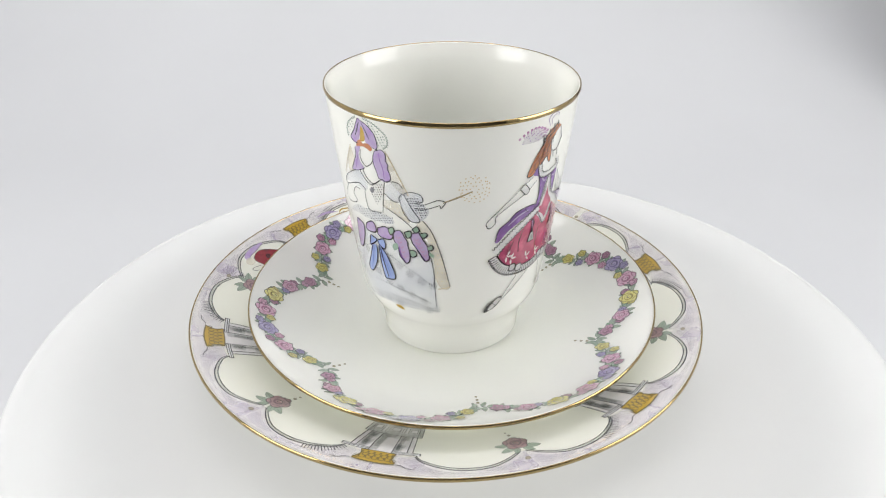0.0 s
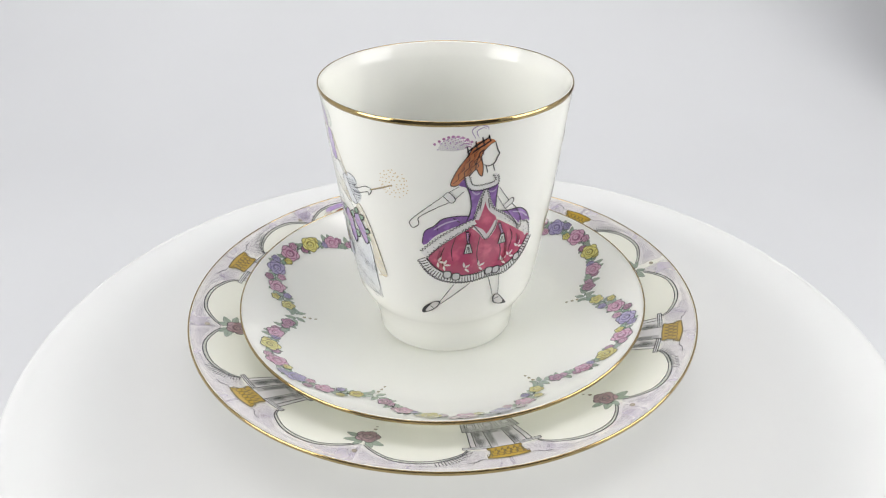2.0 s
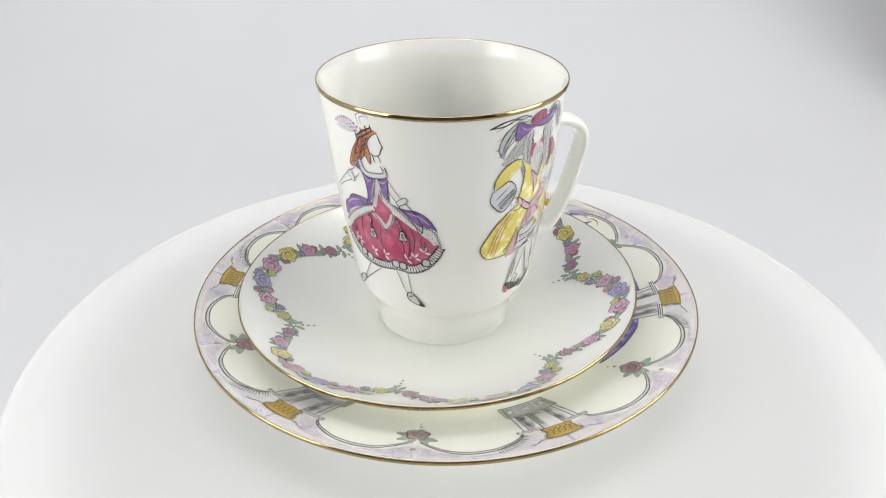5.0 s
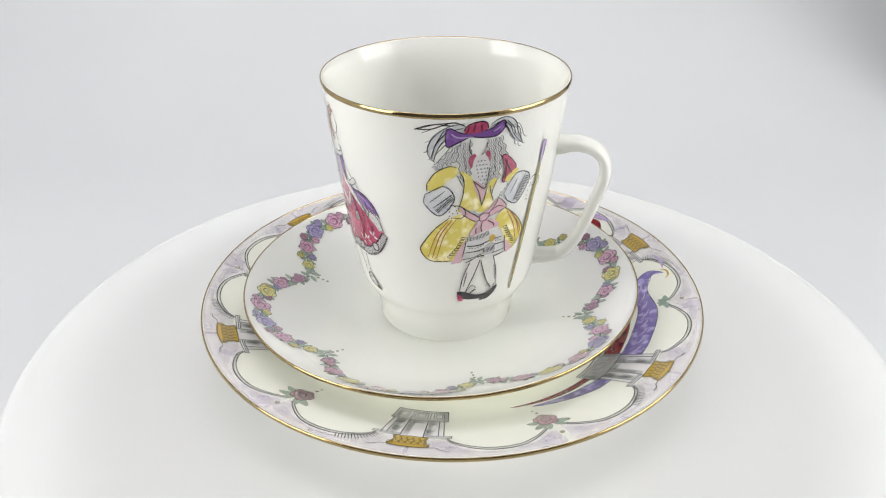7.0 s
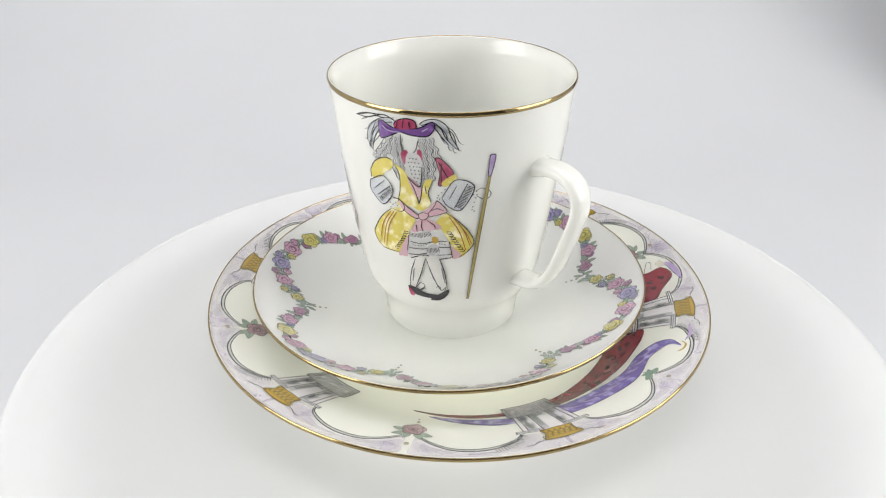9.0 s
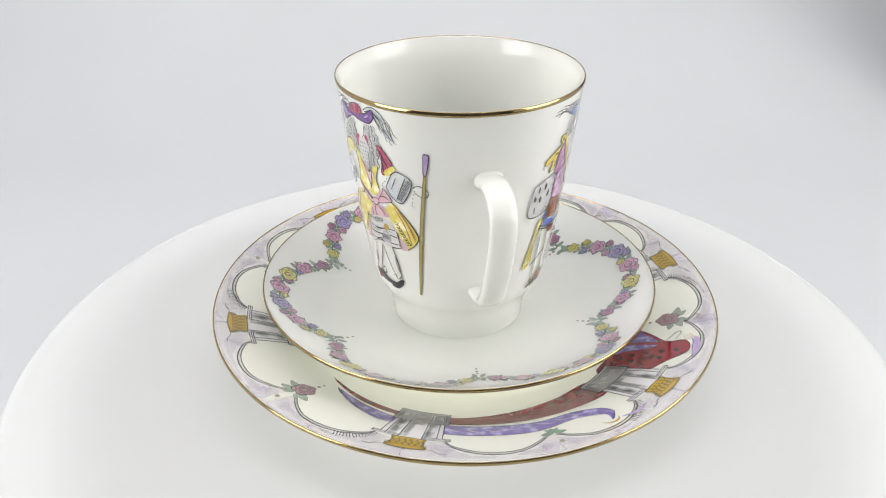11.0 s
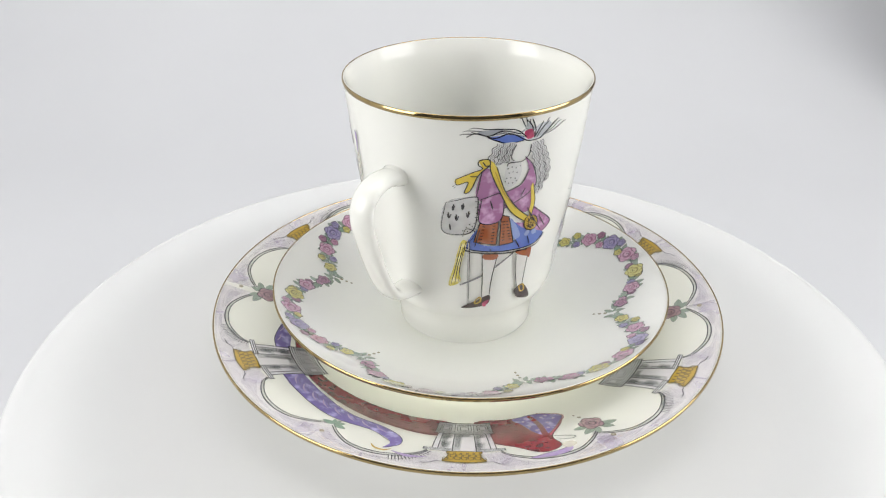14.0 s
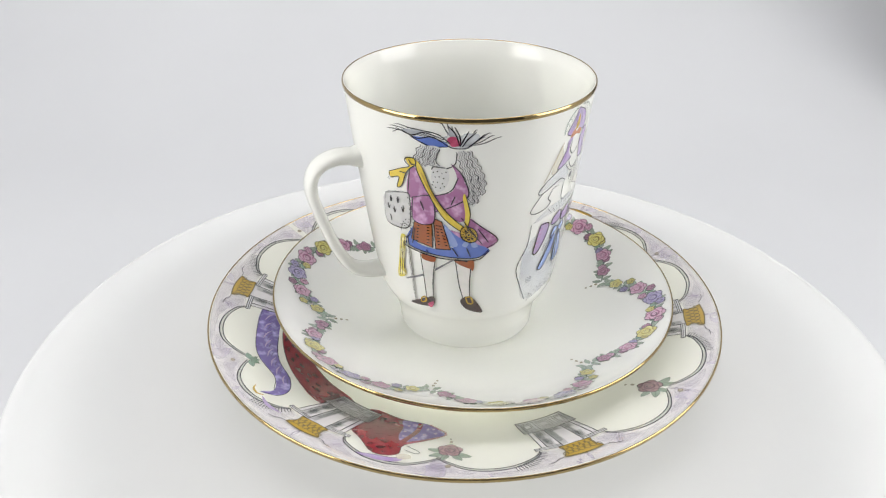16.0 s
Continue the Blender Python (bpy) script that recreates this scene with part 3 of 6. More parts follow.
    b.fill("lilac", [(-9.7, 87.0), (-7.4, 87.9), (-8.4, 85.3), (-8.2, 82.9), (-7.0, 80.9), (-9.9, 79.3), (-12.6, 78.8), (-11.1, 81.9), (-9.8, 84.5)])
    b.fill("lilac", [(-2.2, 88.0), (0.0, 89.0), (1.1, 88.1), (1.4, 85.8), (1.8, 83.1), (2.0, 79.6), (0.6, 78.6), (-1.5, 79.1), (-2.3, 81.3), (-3.0, 83.6), (-3.0, 85.7)])
    b.line("ink", [(-9.7, 87.0), (-9.8, 84.5), (-11.1, 81.9), (-12.6, 78.8), (-9.9, 79.3), (-7.0, 80.9)], 0.28)
    b.line("ink", [(-2.2, 88.0), (0.0, 89.0), (1.1, 88.1), (1.3, 86.8), (1.1, 85.7), (1.8, 84.5), (1.5, 83.1), (2.1, 81.5), (2.0, 79.6), (0.6, 78.6), (-0.4, 79.2), (-1.8, 79.3), (-2.3, 81.3), (-3.0, 83.6), (-3.0, 85.7), (-2.2, 88.0)], 0.28)
    b.line("violet", [(-0.8, 87.7), (-0.7, 85.3), (0.0, 82.7), (0.1, 79.5)], 0.28)
    b.line("violet", [(-8.9, 86.2), (-9.4, 83.2), (-10.7, 79.9)], 0.28)
    b.line("ink", [(-7.4, 87.0), (-7.9, 84.4), (-6.9, 82.5), (-5.8, 82.0), (-4.0, 83.3), (-2.8, 85.4)], 0.28)
    b.on("")
    b.line("ink", [(-6.7, 81.3), (-7.4, 80.0), (-5.7, 77.4), (-3.7, 76.9), (-1.5, 78.7)], 0.28)
    b.zigzag("ink", [(-8.9, 79.5), (-7.4, 77.5), (-5.1, 76.0), (-2.0, 78.2), (-0.7, 79.3)], 0.20, 0.55)
    b.fill("blue_pale", [(-10.9, 79.1), (-8.9, 79.1), (-6.4, 75.6), (-7.8, 72.9), (-10.2, 73.5), (-14.8, 73.4), (-18.7, 72.9), (-16.0, 75.9)])
    b.fill("blue_pale", [(1.0, 78.7), (4.0, 79.1), (5.5, 76.9), (4.5, 73.0), (2.1, 72.7), (-0.2, 74.3)])
    b.line("ink", [(-10.9, 79.1), (-16.0, 75.9), (-18.7, 72.9), (-17.4, 71.9), (-10.9, 74.7), (-8.1, 73.9), (-8.1, 72.9)], 0.28)
    b.line("ink", [(-17.4, 71.9), (-20.8, 66.6), (-18.5, 65.3), (-14.4, 66.4), (-13.3, 68.0), (-14.5, 69.4), (-12.9, 72.4), (-10.4, 72.7)], 0.28)
    b.line("ink", [(0.7, 78.9), (4.1, 79.3), (5.9, 77.3)], 0.28)
    b.line("ink", [(-0.4, 74.6), (2.1, 72.7), (4.1, 72.7)], 0.28)
    b.line("ink", [(-8.2, 72.8), (-8.1, 68.3), (-6.7, 66.5), (-2.3, 67.3)], 0.28)
    b.line("ink", [(0.1, 78.8), (-0.7, 74.6), (-1.9, 67.4)], 0.28)
    b.dots("ink", [(-2.7, 76.8), (-1.7, 77.1), (-1.0, 77.3), (-5.1, 75.2), (-4.2, 75.5), (-3.2, 75.8), (-2.3, 76.1), (-1.5, 76.4), (-0.6, 76.6), (-5.7, 74.2), (-4.8, 74.5), (-3.8, 74.8), (-2.9, 75.1), (-2.0, 75.4), (-1.2, 75.7), (-5.4, 73.5), (-4.4, 73.8), (-3.5, 74.1), (-2.6, 74.4), (-1.7, 74.7), (-5.1, 72.8), (-4.0, 73.1), (-3.2, 73.4), (-2.2, 73.7), (-1.4, 74.0), (-4.7, 72.1), (-3.8, 72.4), (-2.8, 72.7), (-1.9, 73.0), (-4.3, 71.4), (-3.5, 71.7), (-2.4, 72.0), (-4.0, 70.7), (-3.1, 71.0), (-3.7, 69.9)], 0.20)
    b.fill("grey", [(-5.2, 75.2), (-4.2, 75.2), (-4.3, 73.9), (-5.1, 73.3), (-5.7, 74.0)])
    b.on("sleeve")
    b.fill("blue_pale", [(5.4, 75.8), (8.6, 76.9), (11.0, 76.0), (11.2, 73.5), (12.9, 71.1), (11.6, 68.3), (9.3, 66.6), (7.3, 66.8), (5.5, 69.5), (4.5, 73.0)])
    b.line("ink", [(5.9, 76.2), (8.3, 76.9), (10.7, 76.3), (11.2, 74.2), (9.3, 73.6)], 0.28)
    b.line("ink", [(4.5, 73.0), (5.2, 69.4), (7.0, 66.9), (9.3, 66.6), (10.0, 67.7), (8.2, 70.8), (6.5, 74.2), (5.8, 75.9)], 0.28)
    b.line("ink", [(5.4, 76.0), (4.3, 74.4), (4.3, 72.8)], 0.28)
    b.dots("ink", [(6.9, 74.5), (7.7, 74.7), (8.3, 74.8), (9.0, 74.9), (9.7, 75.0), (7.2, 73.8), (7.9, 73.9), (8.6, 74.0), (9.3, 74.1), (10.0, 74.3), (7.6, 73.0), (8.2, 73.1), (9.0, 73.3), (9.6, 73.4), (10.3, 73.5), (7.8, 72.3), (8.5, 72.4), (9.2, 72.5), (9.9, 72.6), (10.6, 72.7), (11.3, 72.8), (8.9, 71.6), (9.5, 71.7), (10.2, 71.8), (10.9, 71.9), (11.6, 72.0), (9.1, 70.9), (9.8, 71.0), (10.5, 71.1), (11.2, 71.2), (11.9, 71.2), (9.4, 70.1), (10.2, 70.2), (10.8, 70.3), (11.5, 70.4), (12.1, 70.5), (10.4, 69.4), (11.1, 69.5), (11.8, 69.6), (10.7, 68.6)], 0.20)
    b.line("ink", [(8.4, 73.4), (11.2, 73.1), (14.2, 74.5), (15.4, 75.0), (17.1, 74.8), (17.4, 74.0), (16.2, 72.4), (15.9, 73.3), (14.5, 72.7), (11.1, 71.4), (8.9, 71.6)], 0.28)
    b.on("wand")
    b.line("olive_dark", [(16.8, 74.2), (24.7, 78.0)], 0.53)
    b.line("tan", [(17.1, 74.5), (24.6, 78.0)], 0.28)
    b.on("")
    b.fill("blue_pale", [(-13.2, 66.2), (-8.7, 66.5), (-2.4, 66.9), (1.4, 66.1), (1.5, 64.3), (-1.2, 63.8), (-7.4, 63.1), (-13.5, 62.9), (-19.2, 61.8)])
    b.dots("ink", [(-13.4, 65.2), (-11.8, 65.9), (-12.9, 64.6), (-11.4, 65.2), (-10.1, 65.8), (-8.8, 66.3), (-7.7, 66.8), (-12.3, 64.0), (-11.0, 64.5), (-9.6, 65.1), (-8.5, 65.6), (-7.2, 66.1), (-6.2, 66.5), (-5.1, 66.9), (-11.9, 63.3), (-10.5, 63.9), (-9.2, 64.4), (-8.0, 64.9), (-6.9, 65.4), (-5.8, 65.8), (-4.8, 66.1), (-3.8, 66.5), (-2.8, 66.8), (-10.0, 63.2), (-8.9, 63.7), (-7.6, 64.2), (-6.5, 64.6), (-5.4, 65.1), (-4.4, 65.4), (-3.4, 65.8), (-2.5, 66.1), (-1.5, 66.4), (-0.7, 66.7), (-7.2, 63.5), (-6.1, 63.9), (-5.0, 64.3), (-4.0, 64.7), (-3.1, 65.0), (-2.1, 65.4), (-1.2, 65.7), (-0.3, 65.9), (0.6, 66.2), (1.4, 66.5), (-5.7, 63.2), (-4.7, 63.6), (-3.6, 64.0), (-2.8, 64.3), (-1.7, 64.6), (-0.9, 64.9), (0.1, 65.2), (0.8, 65.4), (-1.4, 63.9), (-0.5, 64.2), (0.4, 64.5), (1.2, 64.7)], 0.20)
    b.line("ink", [(-19.7, 61.6), (-20.2, 54.1), (-23.1, 45.9), (-20.8, 38.5), (-17.1, 30.9)], 0.28)
    b.line("ink", [(-1.5, 70.2), (3.7, 67.5), (7.5, 64.5)], 0.28)
    b.line("ink", [(12.7, 55.0), (13.5, 49.3), (13.7, 41.5), (13.9, 34.6)], 0.28)
    b.line("tan", [(1.3, 88.9), (3.8, 83.6), (7.3, 75.6)], 0.28)
    b.line("ink", [(10.9, 67.6), (13.3, 63.9), (15.4, 57.7), (17.2, 50.4), (18.7, 43.1)], 0.28)
    b.zigzag("tan", [(18.7, 42.8), (16.8, 42.4), (14.8, 41.9)], 0.20, 0.66)
    b.line("tan", [(-11.6, 87.3), (-14.7, 81.2), (-17.5, 75.6)], 0.28)
    b.dots("tan", [(12.0, 62.9), (12.6, 61.4), (13.2, 59.9), (13.8, 58.4), (13.0, 56.7), (14.4, 56.8), (13.7, 55.1), (15.0, 55.3), (14.3, 53.6), (15.6, 53.7), (14.9, 52.0), (16.2, 52.0), (14.2, 50.2), (15.5, 50.3), (14.8, 48.6), (16.2, 48.7), (14.1, 46.8), (15.5, 46.9), (16.9, 47.0), (14.7, 45.1), (16.1, 45.2), (17.5, 45.3), (15.4, 43.4), (16.8, 43.5), (1.4, 71.4), (2.8, 71.8), (1.9, 70.1), (3.4, 70.5), (2.5, 68.7), (3.9, 69.1), (5.3, 69.4), (5.9, 68.0)], 0.20)
    b.on("garland")
    b.fill("lilac", [(-15.7, 60.3), (-12.0, 59.6), (-12.4, 55.4), (-15.0, 50.1), (-17.1, 49.8), (-16.7, 55.0)])
    b.fill("lilac", [(-10.0, 60.9), (-7.1, 62.5), (-5.8, 61.0), (-6.2, 58.9), (-9.0, 58.1), (-10.7, 58.7)])
    b.fill("lilac", [(-5.0, 60.9), (-1.8, 62.4), (0.7, 61.3), (0.2, 58.6), (-2.1, 57.8), (-5.1, 58.3)])
    b.fill("lilac", [(1.0, 61.4), (3.2, 62.6), (4.8, 60.8), (5.9, 57.1), (5.8, 51.7), (4.4, 50.5), (2.8, 52.2), (2.1, 56.1), (1.0, 58.2)])
    b.fill("lilac", [(7.2, 62.1), (9.1, 63.1), (10.6, 61.2), (12.1, 57.4), (12.3, 53.7), (10.9, 52.7), (9.3, 55.3), (7.4, 58.6)])
    b.fill("violet", [(2.6, 57.0), (3.3, 53.1), (4.6, 50.8), (3.5, 51.1), (2.4, 53.7)])
    b.fill("violet", [(8.1, 58.3), (9.6, 55.4), (11.2, 52.8), (10.2, 53.4), (8.6, 56.0)])
    b.line("ink", [(-15.7, 60.3), (-12.0, 59.6), (-12.4, 55.4), (-15.0, 50.1), (-17.1, 49.8), (-16.7, 55.0), (-15.7, 60.3)], 0.46)
    b.line("ink", [(-10.0, 60.9), (-7.1, 62.5), (-5.8, 61.0), (-6.2, 58.9), (-9.0, 58.1), (-10.7, 58.7), (-10.0, 60.9)], 0.46)
    b.line("ink", [(-5.0, 60.9), (-1.8, 62.4), (0.7, 61.3), (0.2, 58.6), (-2.1, 57.8), (-5.1, 58.3), (-5.0, 60.9)], 0.46)
    b.line("ink", [(1.0, 61.4), (3.2, 62.6), (4.4, 61.5), (4.8, 60.4), (5.6, 59.0), (5.7, 57.0), (6.1, 54.7), (5.8, 51.7), (4.4, 50.5), (3.4, 51.9), (2.5, 52.9), (2.1, 56.1), (1.0, 58.2), (1.0, 61.4)], 0.46)
    b.line("ink", [(7.2, 62.1), (9.1, 63.1), (10.1, 62.3), (10.6, 60.8), (11.5, 59.3), (12.1, 57.4), (12.3, 53.7), (10.9, 52.7), (9.7, 54.6), (9.0, 56.1), (7.4, 58.6), (6.9, 60.5), (7.2, 62.1)], 0.46)
    b.fill("green", [(-0.8, 62.0), (1.0, 63.1), (1.4, 61.5), (-0.1, 60.0)])
    b.fill("green", [(4.9, 62.3), (6.9, 63.2), (7.1, 61.3), (5.7, 60.4)])
    b.fill("green", [(7.5, 63.9), (9.0, 65.2), (9.8, 63.8), (8.6, 62.8)])
    b.fill("green", [(9.7, 62.8), (11.7, 63.3), (12.0, 62.2), (10.6, 61.2)])
    b.fill("green", [(0.2, 56.3), (1.9, 57.5), (2.1, 55.6), (0.6, 54.4)])
    b.fill("green", [(6.0, 55.9), (7.9, 56.1), (8.3, 54.3), (6.5, 53.5)])
    b.fill("green", [(11.9, 58.2), (13.3, 59.0), (13.7, 57.6), (12.4, 56.8)])
    b.fill("green", [(12.4, 56.2), (13.7, 55.5), (13.8, 54.5), (12.6, 54.6)])
    b.line("ink", [(-0.8, 62.0), (1.0, 63.1), (1.4, 61.5), (-0.1, 60.0), (-0.8, 62.0)], 0.46)
    b.line("ink", [(4.9, 62.3), (6.9, 63.2), (7.1, 61.3), (5.7, 60.4), (4.9, 62.3)], 0.46)
    b.line("ink", [(7.5, 63.9), (9.0, 65.2), (9.8, 63.8), (8.6, 62.8), (7.5, 63.9)], 0.46)
    b.line("ink", [(9.7, 62.8), (11.7, 63.3), (12.0, 62.2), (10.6, 61.2), (9.7, 62.8)], 0.46)
    b.line("ink", [(6.0, 55.9), (7.9, 56.1), (8.3, 54.3), (6.5, 53.5), (6.0, 55.9)], 0.46)
    b.line("ink", [(11.9, 58.2), (13.3, 59.0), (13.7, 57.6), (12.4, 56.8)], 0.46)
    for x0, y0, x1, y1 in ((-15.4, 58.6, -16.2, 51.4), (2.6, 60.0, 4.4, 52.4), (8.6, 60.6, 11.2, 54.4)):
        for k in range(5):
            x, y = x0 + (x1 - x0) * k / 4.5, y0 + (y1 - y0) * k / 4.5
            b.line("pinkish", [(x - 0.8, y + 0.2), (x, y - 0.5), (x + 0.8, y + 0.3)], 0.34)
    b.on("bow")
    b.fill("blue_mid", [(-9.2, 52.7), (-6.9, 53.7), (-6.9, 50.4), (-8.2, 46.4), (-11.4, 41.9), (-13.4, 42.7), (-11.1, 47.7)])
    b.fill("blue_mid", [(-5.8, 54.1), (-4.1, 53.6), (-2.3, 50.5), (-0.4, 43.5), (-4.9, 41.7), (-5.7, 47.5)])
    b.fill("blue_mid", [(-8.7, 57.0), (-6.1, 56.0), (-9.7, 52.9), (-9.4, 55.1)])
    b.fill("blue_mid", [(-5.7, 56.2), (-3.2, 57.4), (-2.6, 55.3), (-3.4, 53.6), (-5.4, 54.7)])
    b.line("ink", [(-8.7, 57.0), (-6.1, 56.0), (-9.7, 52.9), (-9.4, 55.1), (-8.7, 57.0)], 0.46)
    b.line("ink", [(-5.7, 56.2), (-3.2, 57.4), (-2.6, 55.3), (-3.4, 53.6), (-5.4, 54.7), (-5.7, 56.2)], 0.46)
    b.line("ink", [(-8.6, 53.0), (-11.1, 47.7), (-13.4, 42.7), (-11.4, 41.9), (-8.2, 46.4), (-6.9, 50.4), (-6.6, 53.8)], 0.46)
    b.line("ink", [(-5.5, 54.3), (-5.7, 47.5), (-4.9, 41.7)], 0.46)
    b.line("ink", [(-4.5, 53.8), (-2.3, 50.5), (-0.4, 43.3), (-4.8, 41.6)], 0.46)
    b.line("blue", [(-5.0, 53.6), (-3.6, 48.4), (-2.2, 43.2)], 0.28)
    b.line("blue", [(-8.2, 52.3), (-9.7, 47.5), (-11.5, 43.2)], 0.28)
    b.line("ink", [(-5.2, 54.0), (-4.4, 48.0), (-3.3, 42.6)], 0.46)
    b.on("")
    b.fill("gold", [(-2.3, 31.4), (-0.0, 31.9), (1.4, 30.5), (-0.8, 30.5)])
    b.dots("ink", [(-4.6, 53.0), (-3.5, 52.6), (-2.4, 52.2), (-1.3, 51.8), (-0.3, 51.5), (0.7, 51.0), (1.7, 50.5), (2.7, 50.1), (3.7, 49.6), (4.6, 49.0), (5.5, 48.5), (6.5, 47.9), (7.4, 47.3), (8.3, 46.7), (9.2, 46.1), (10.1, 45.4), (11.0, 44.7), (11.9, 44.1), (12.8, 43.4), (-10.6, 39.2), (-9.1, 39.4), (-7.7, 39.6), (-6.3, 39.7), (-5.1, 39.7), (-3.9, 39.7), (-2.7, 39.6), (-1.6, 39.6), (-0.5, 39.4), (0.6, 39.4), (1.6, 39.2), (2.6, 38.9), (3.6, 38.8), (4.5, 38.5), (5.5, 38.3), (6.5, 38.0), (7.4, 37.7), (8.3, 37.4), (9.2, 37.1), (10.1, 36.8), (11.0, 36.4), (11.9, 36.0), (-15.2, 32.9), (-13.1, 33.6), (-11.4, 34.1), (-9.8, 34.5), (-8.3, 34.8), (-7.0, 35.0), (-5.7, 35.2), (-4.5, 35.4), (-3.4, 35.5), (-2.3, 35.5), (-1.2, 35.6), (-0.2, 35.6), (0.8, 35.5), (1.8, 35.5), (2.7, 35.4), (3.7, 35.4), (4.6, 35.3), (5.5, 35.1), (6.4, 35.0), (7.3, 34.8), (8.2, 34.6), (9.0, 34.4), (9.9, 34.2), (10.7, 34.0), (11.6, 33.8), (12.4, 33.5)], 0.20)
    b.dots("ink", [(-15.8, 30.1), (-13.2, 31.0), (-11.1, 31.7), (-9.2, 32.3), (-7.5, 32.7), (-5.9, 33.0), (-4.4, 33.4), (-3.0, 33.6), (-1.7, 33.7), (-0.4, 33.8), (0.8, 33.9), (2.0, 33.9), (3.1, 33.9), (4.2, 33.8), (5.3, 33.8), (6.4, 33.8), (7.5, 33.6), (8.5, 33.5), (9.6, 33.3), (10.6, 33.1), (11.6, 32.9), (12.6, 32.7)], 0.20)
    b.blossoms("ink", [(-12.1, 50.6), (-1.3, 51.3), (1.7, 48.9), (5.3, 46.5), (9.3, 44.3), (13.1, 43.3), (-6.8, 47.0), (-7.8, 43.2), (-3.1, 41.1), (1.2, 39.8), (5.5, 38.1), (9.5, 36.3), (14.0, 33.4), (-17.2, 39.5), (-15.0, 31.6), (-9.4, 33.0), (-5.2, 33.5), (11.2, 32.7), (0.3, 33.8)], 1.35)
    b.on("wand")
    b.burst("gold_dots", [(25.2, 78.8)][0], 4.0)


def draw_crimson_gown(b):
    b.on("plume")
    for k in range(9):
        x, y = -12.6 + 1.15 * k, 90.4 + 4.6 * math.sin(0.5 + 0.25 * k)
        b.dots("pinkish", [(x + (-3.6 - x) * u / 7, y + (90.6 - y) * u / 7 + 1.2 * math.sin(u / 7 * 3.1)) for u in range(1, 7)], 0.2)
        b.dots("mauve", [(x, y)], 0.42)
    b.line("lilac", [(-2.4, 94.0), (-3.4, 96.6), (-1.6, 98.0), (0.4, 97.4), (0.8, 96.4)], 0.3, 0.6)
    b.line("lilac", [(-1.6, 94.2), (-2.2, 96.2), (-0.8, 97.2), (0.2, 96.8)], 0.26, 0.6)
    b.fill("lilac_pale", [(-11.8, 91.1), (-10.2, 93.8), (-7.7, 94.6), (-5.5, 93.2), (-4.1, 91.7), (-6.2, 90.7), (-9.3, 90.6)])
    b.on("hair")
    b.fill("auburn", [(-2.7, 91.9), (-4.6, 88.2), (-6.9, 84.4), (-8.6, 79.8), (-7.0, 79.3), (-5.0, 81.1), (-3.1, 83.1), (-1.9, 84.3), (-1.1, 82.7), (-0.2, 82.0), (-0.1, 85.2), (-0.6, 88.7), (1.2, 91.5), (2.8, 92.6), (1.2, 93.6), (-1.5, 93.0)])
    b.line("ink", [(-2.7, 91.9), (-4.6, 88.2), (-6.9, 84.4), (-8.6, 79.8), (-7.0, 79.3), (-5.0, 81.1), (-3.1, 83.1), (-1.9, 84.3), (-1.1, 82.7), (-0.2, 82.0), (-0.1, 85.2), (-0.6, 88.7), (1.2, 91.5), (3.0, 92.6)], 0.3)
    b.line("ink", [(-0.8, 90.0), (-1.8, 87.2), (-2.1, 84.7)], 0.28)
    b.on("crown")
    b.line("ink", [(-4.4, 88.2), (-2.8, 90.0), (0.1, 92.0), (1.7, 93.1)], 0.54)
    b.line("ink", [(-4.5, 90.0), (-2.7, 91.5), (-0.1, 93.3), (1.2, 94.1)], 0.54)
    b.line("ink", [(-4.5, 91.7), (-3.9, 88.2)], 0.45)
    b.line("ink", [(-2.4, 93.2), (-1.9, 90.5)], 0.45)
    b.line("ink", [(-0.7, 94.3), (-0.1, 91.4)], 0.45)
    b.line("ink", [(0.9, 94.9), (1.4, 92.9)], 0.45)
    b.on("")
    b.line("ink", [(0.2, 85.6), (1.3, 85.0), (3.0, 85.7), (3.7, 87.5), (4.2, 88.5), (3.6, 89.9), (2.9, 92.3)], 0.36)
    b.line("ink", [(0.7, 85.1), (1.3, 82.8)], 0.28)
    b.line("ink", [(2.7, 85.2), (3.2, 83.1)], 0.28)
    b.on("")
    b.fill("violet", [(-5.0, 81.5), (-3.7, 80.6), (-3.0, 78.1), (0.8, 77.4), (4.1, 78.6), (4.7, 77.9), (4.5, 73.8), (4.6, 70.0), (3.1, 70.7), (1.1, 77.4), (-0.2, 72.8), (-1.9, 68.8), (-3.9, 67.0), (-2.8, 71.0), (-3.2, 75.5), (-4.1, 78.3), (-6.3, 79.4)])
    b.fill("violet", [(-17.0, 59.0), (-16.0, 63.3), (-13.2, 65.4), (-10.7, 68.0), (-6.4, 68.9), (-2.9, 68.6), (-1.2, 68.2), (-3.3, 66.3), (-8.1, 64.7), (-12.8, 61.9), (-15.8, 58.6)])
    b.fill("violet", [(4.6, 69.6), (8.6, 68.4), (13.0, 68.0), (16.4, 65.5), (18.6, 61.8), (18.3, 61.1), (14.2, 63.1), (13.3, 62.0), (9.3, 66.0), (6.1, 67.7)])
    b.fill("crimson", [(-15.2, 53.8), (-10.1, 59.4), (-4.1, 63.9), (0.5, 66.0), (4.9, 66.2), (10.0, 62.8), (16.3, 57.9), (20.1, 55.4), (18.9, 52.3), (14.7, 48.1), (9.7, 47.4), (4.8, 48.0), (-0.1, 46.9), (-5.3, 46.6), (-9.8, 47.8), (-13.6, 50.1)])
    b.fill("crimson", [(1.1, 76.7), (2.5, 70.7), (5.2, 66.2), (2.3, 62.5), (-1.4, 65.8), (-0.3, 71.3)])
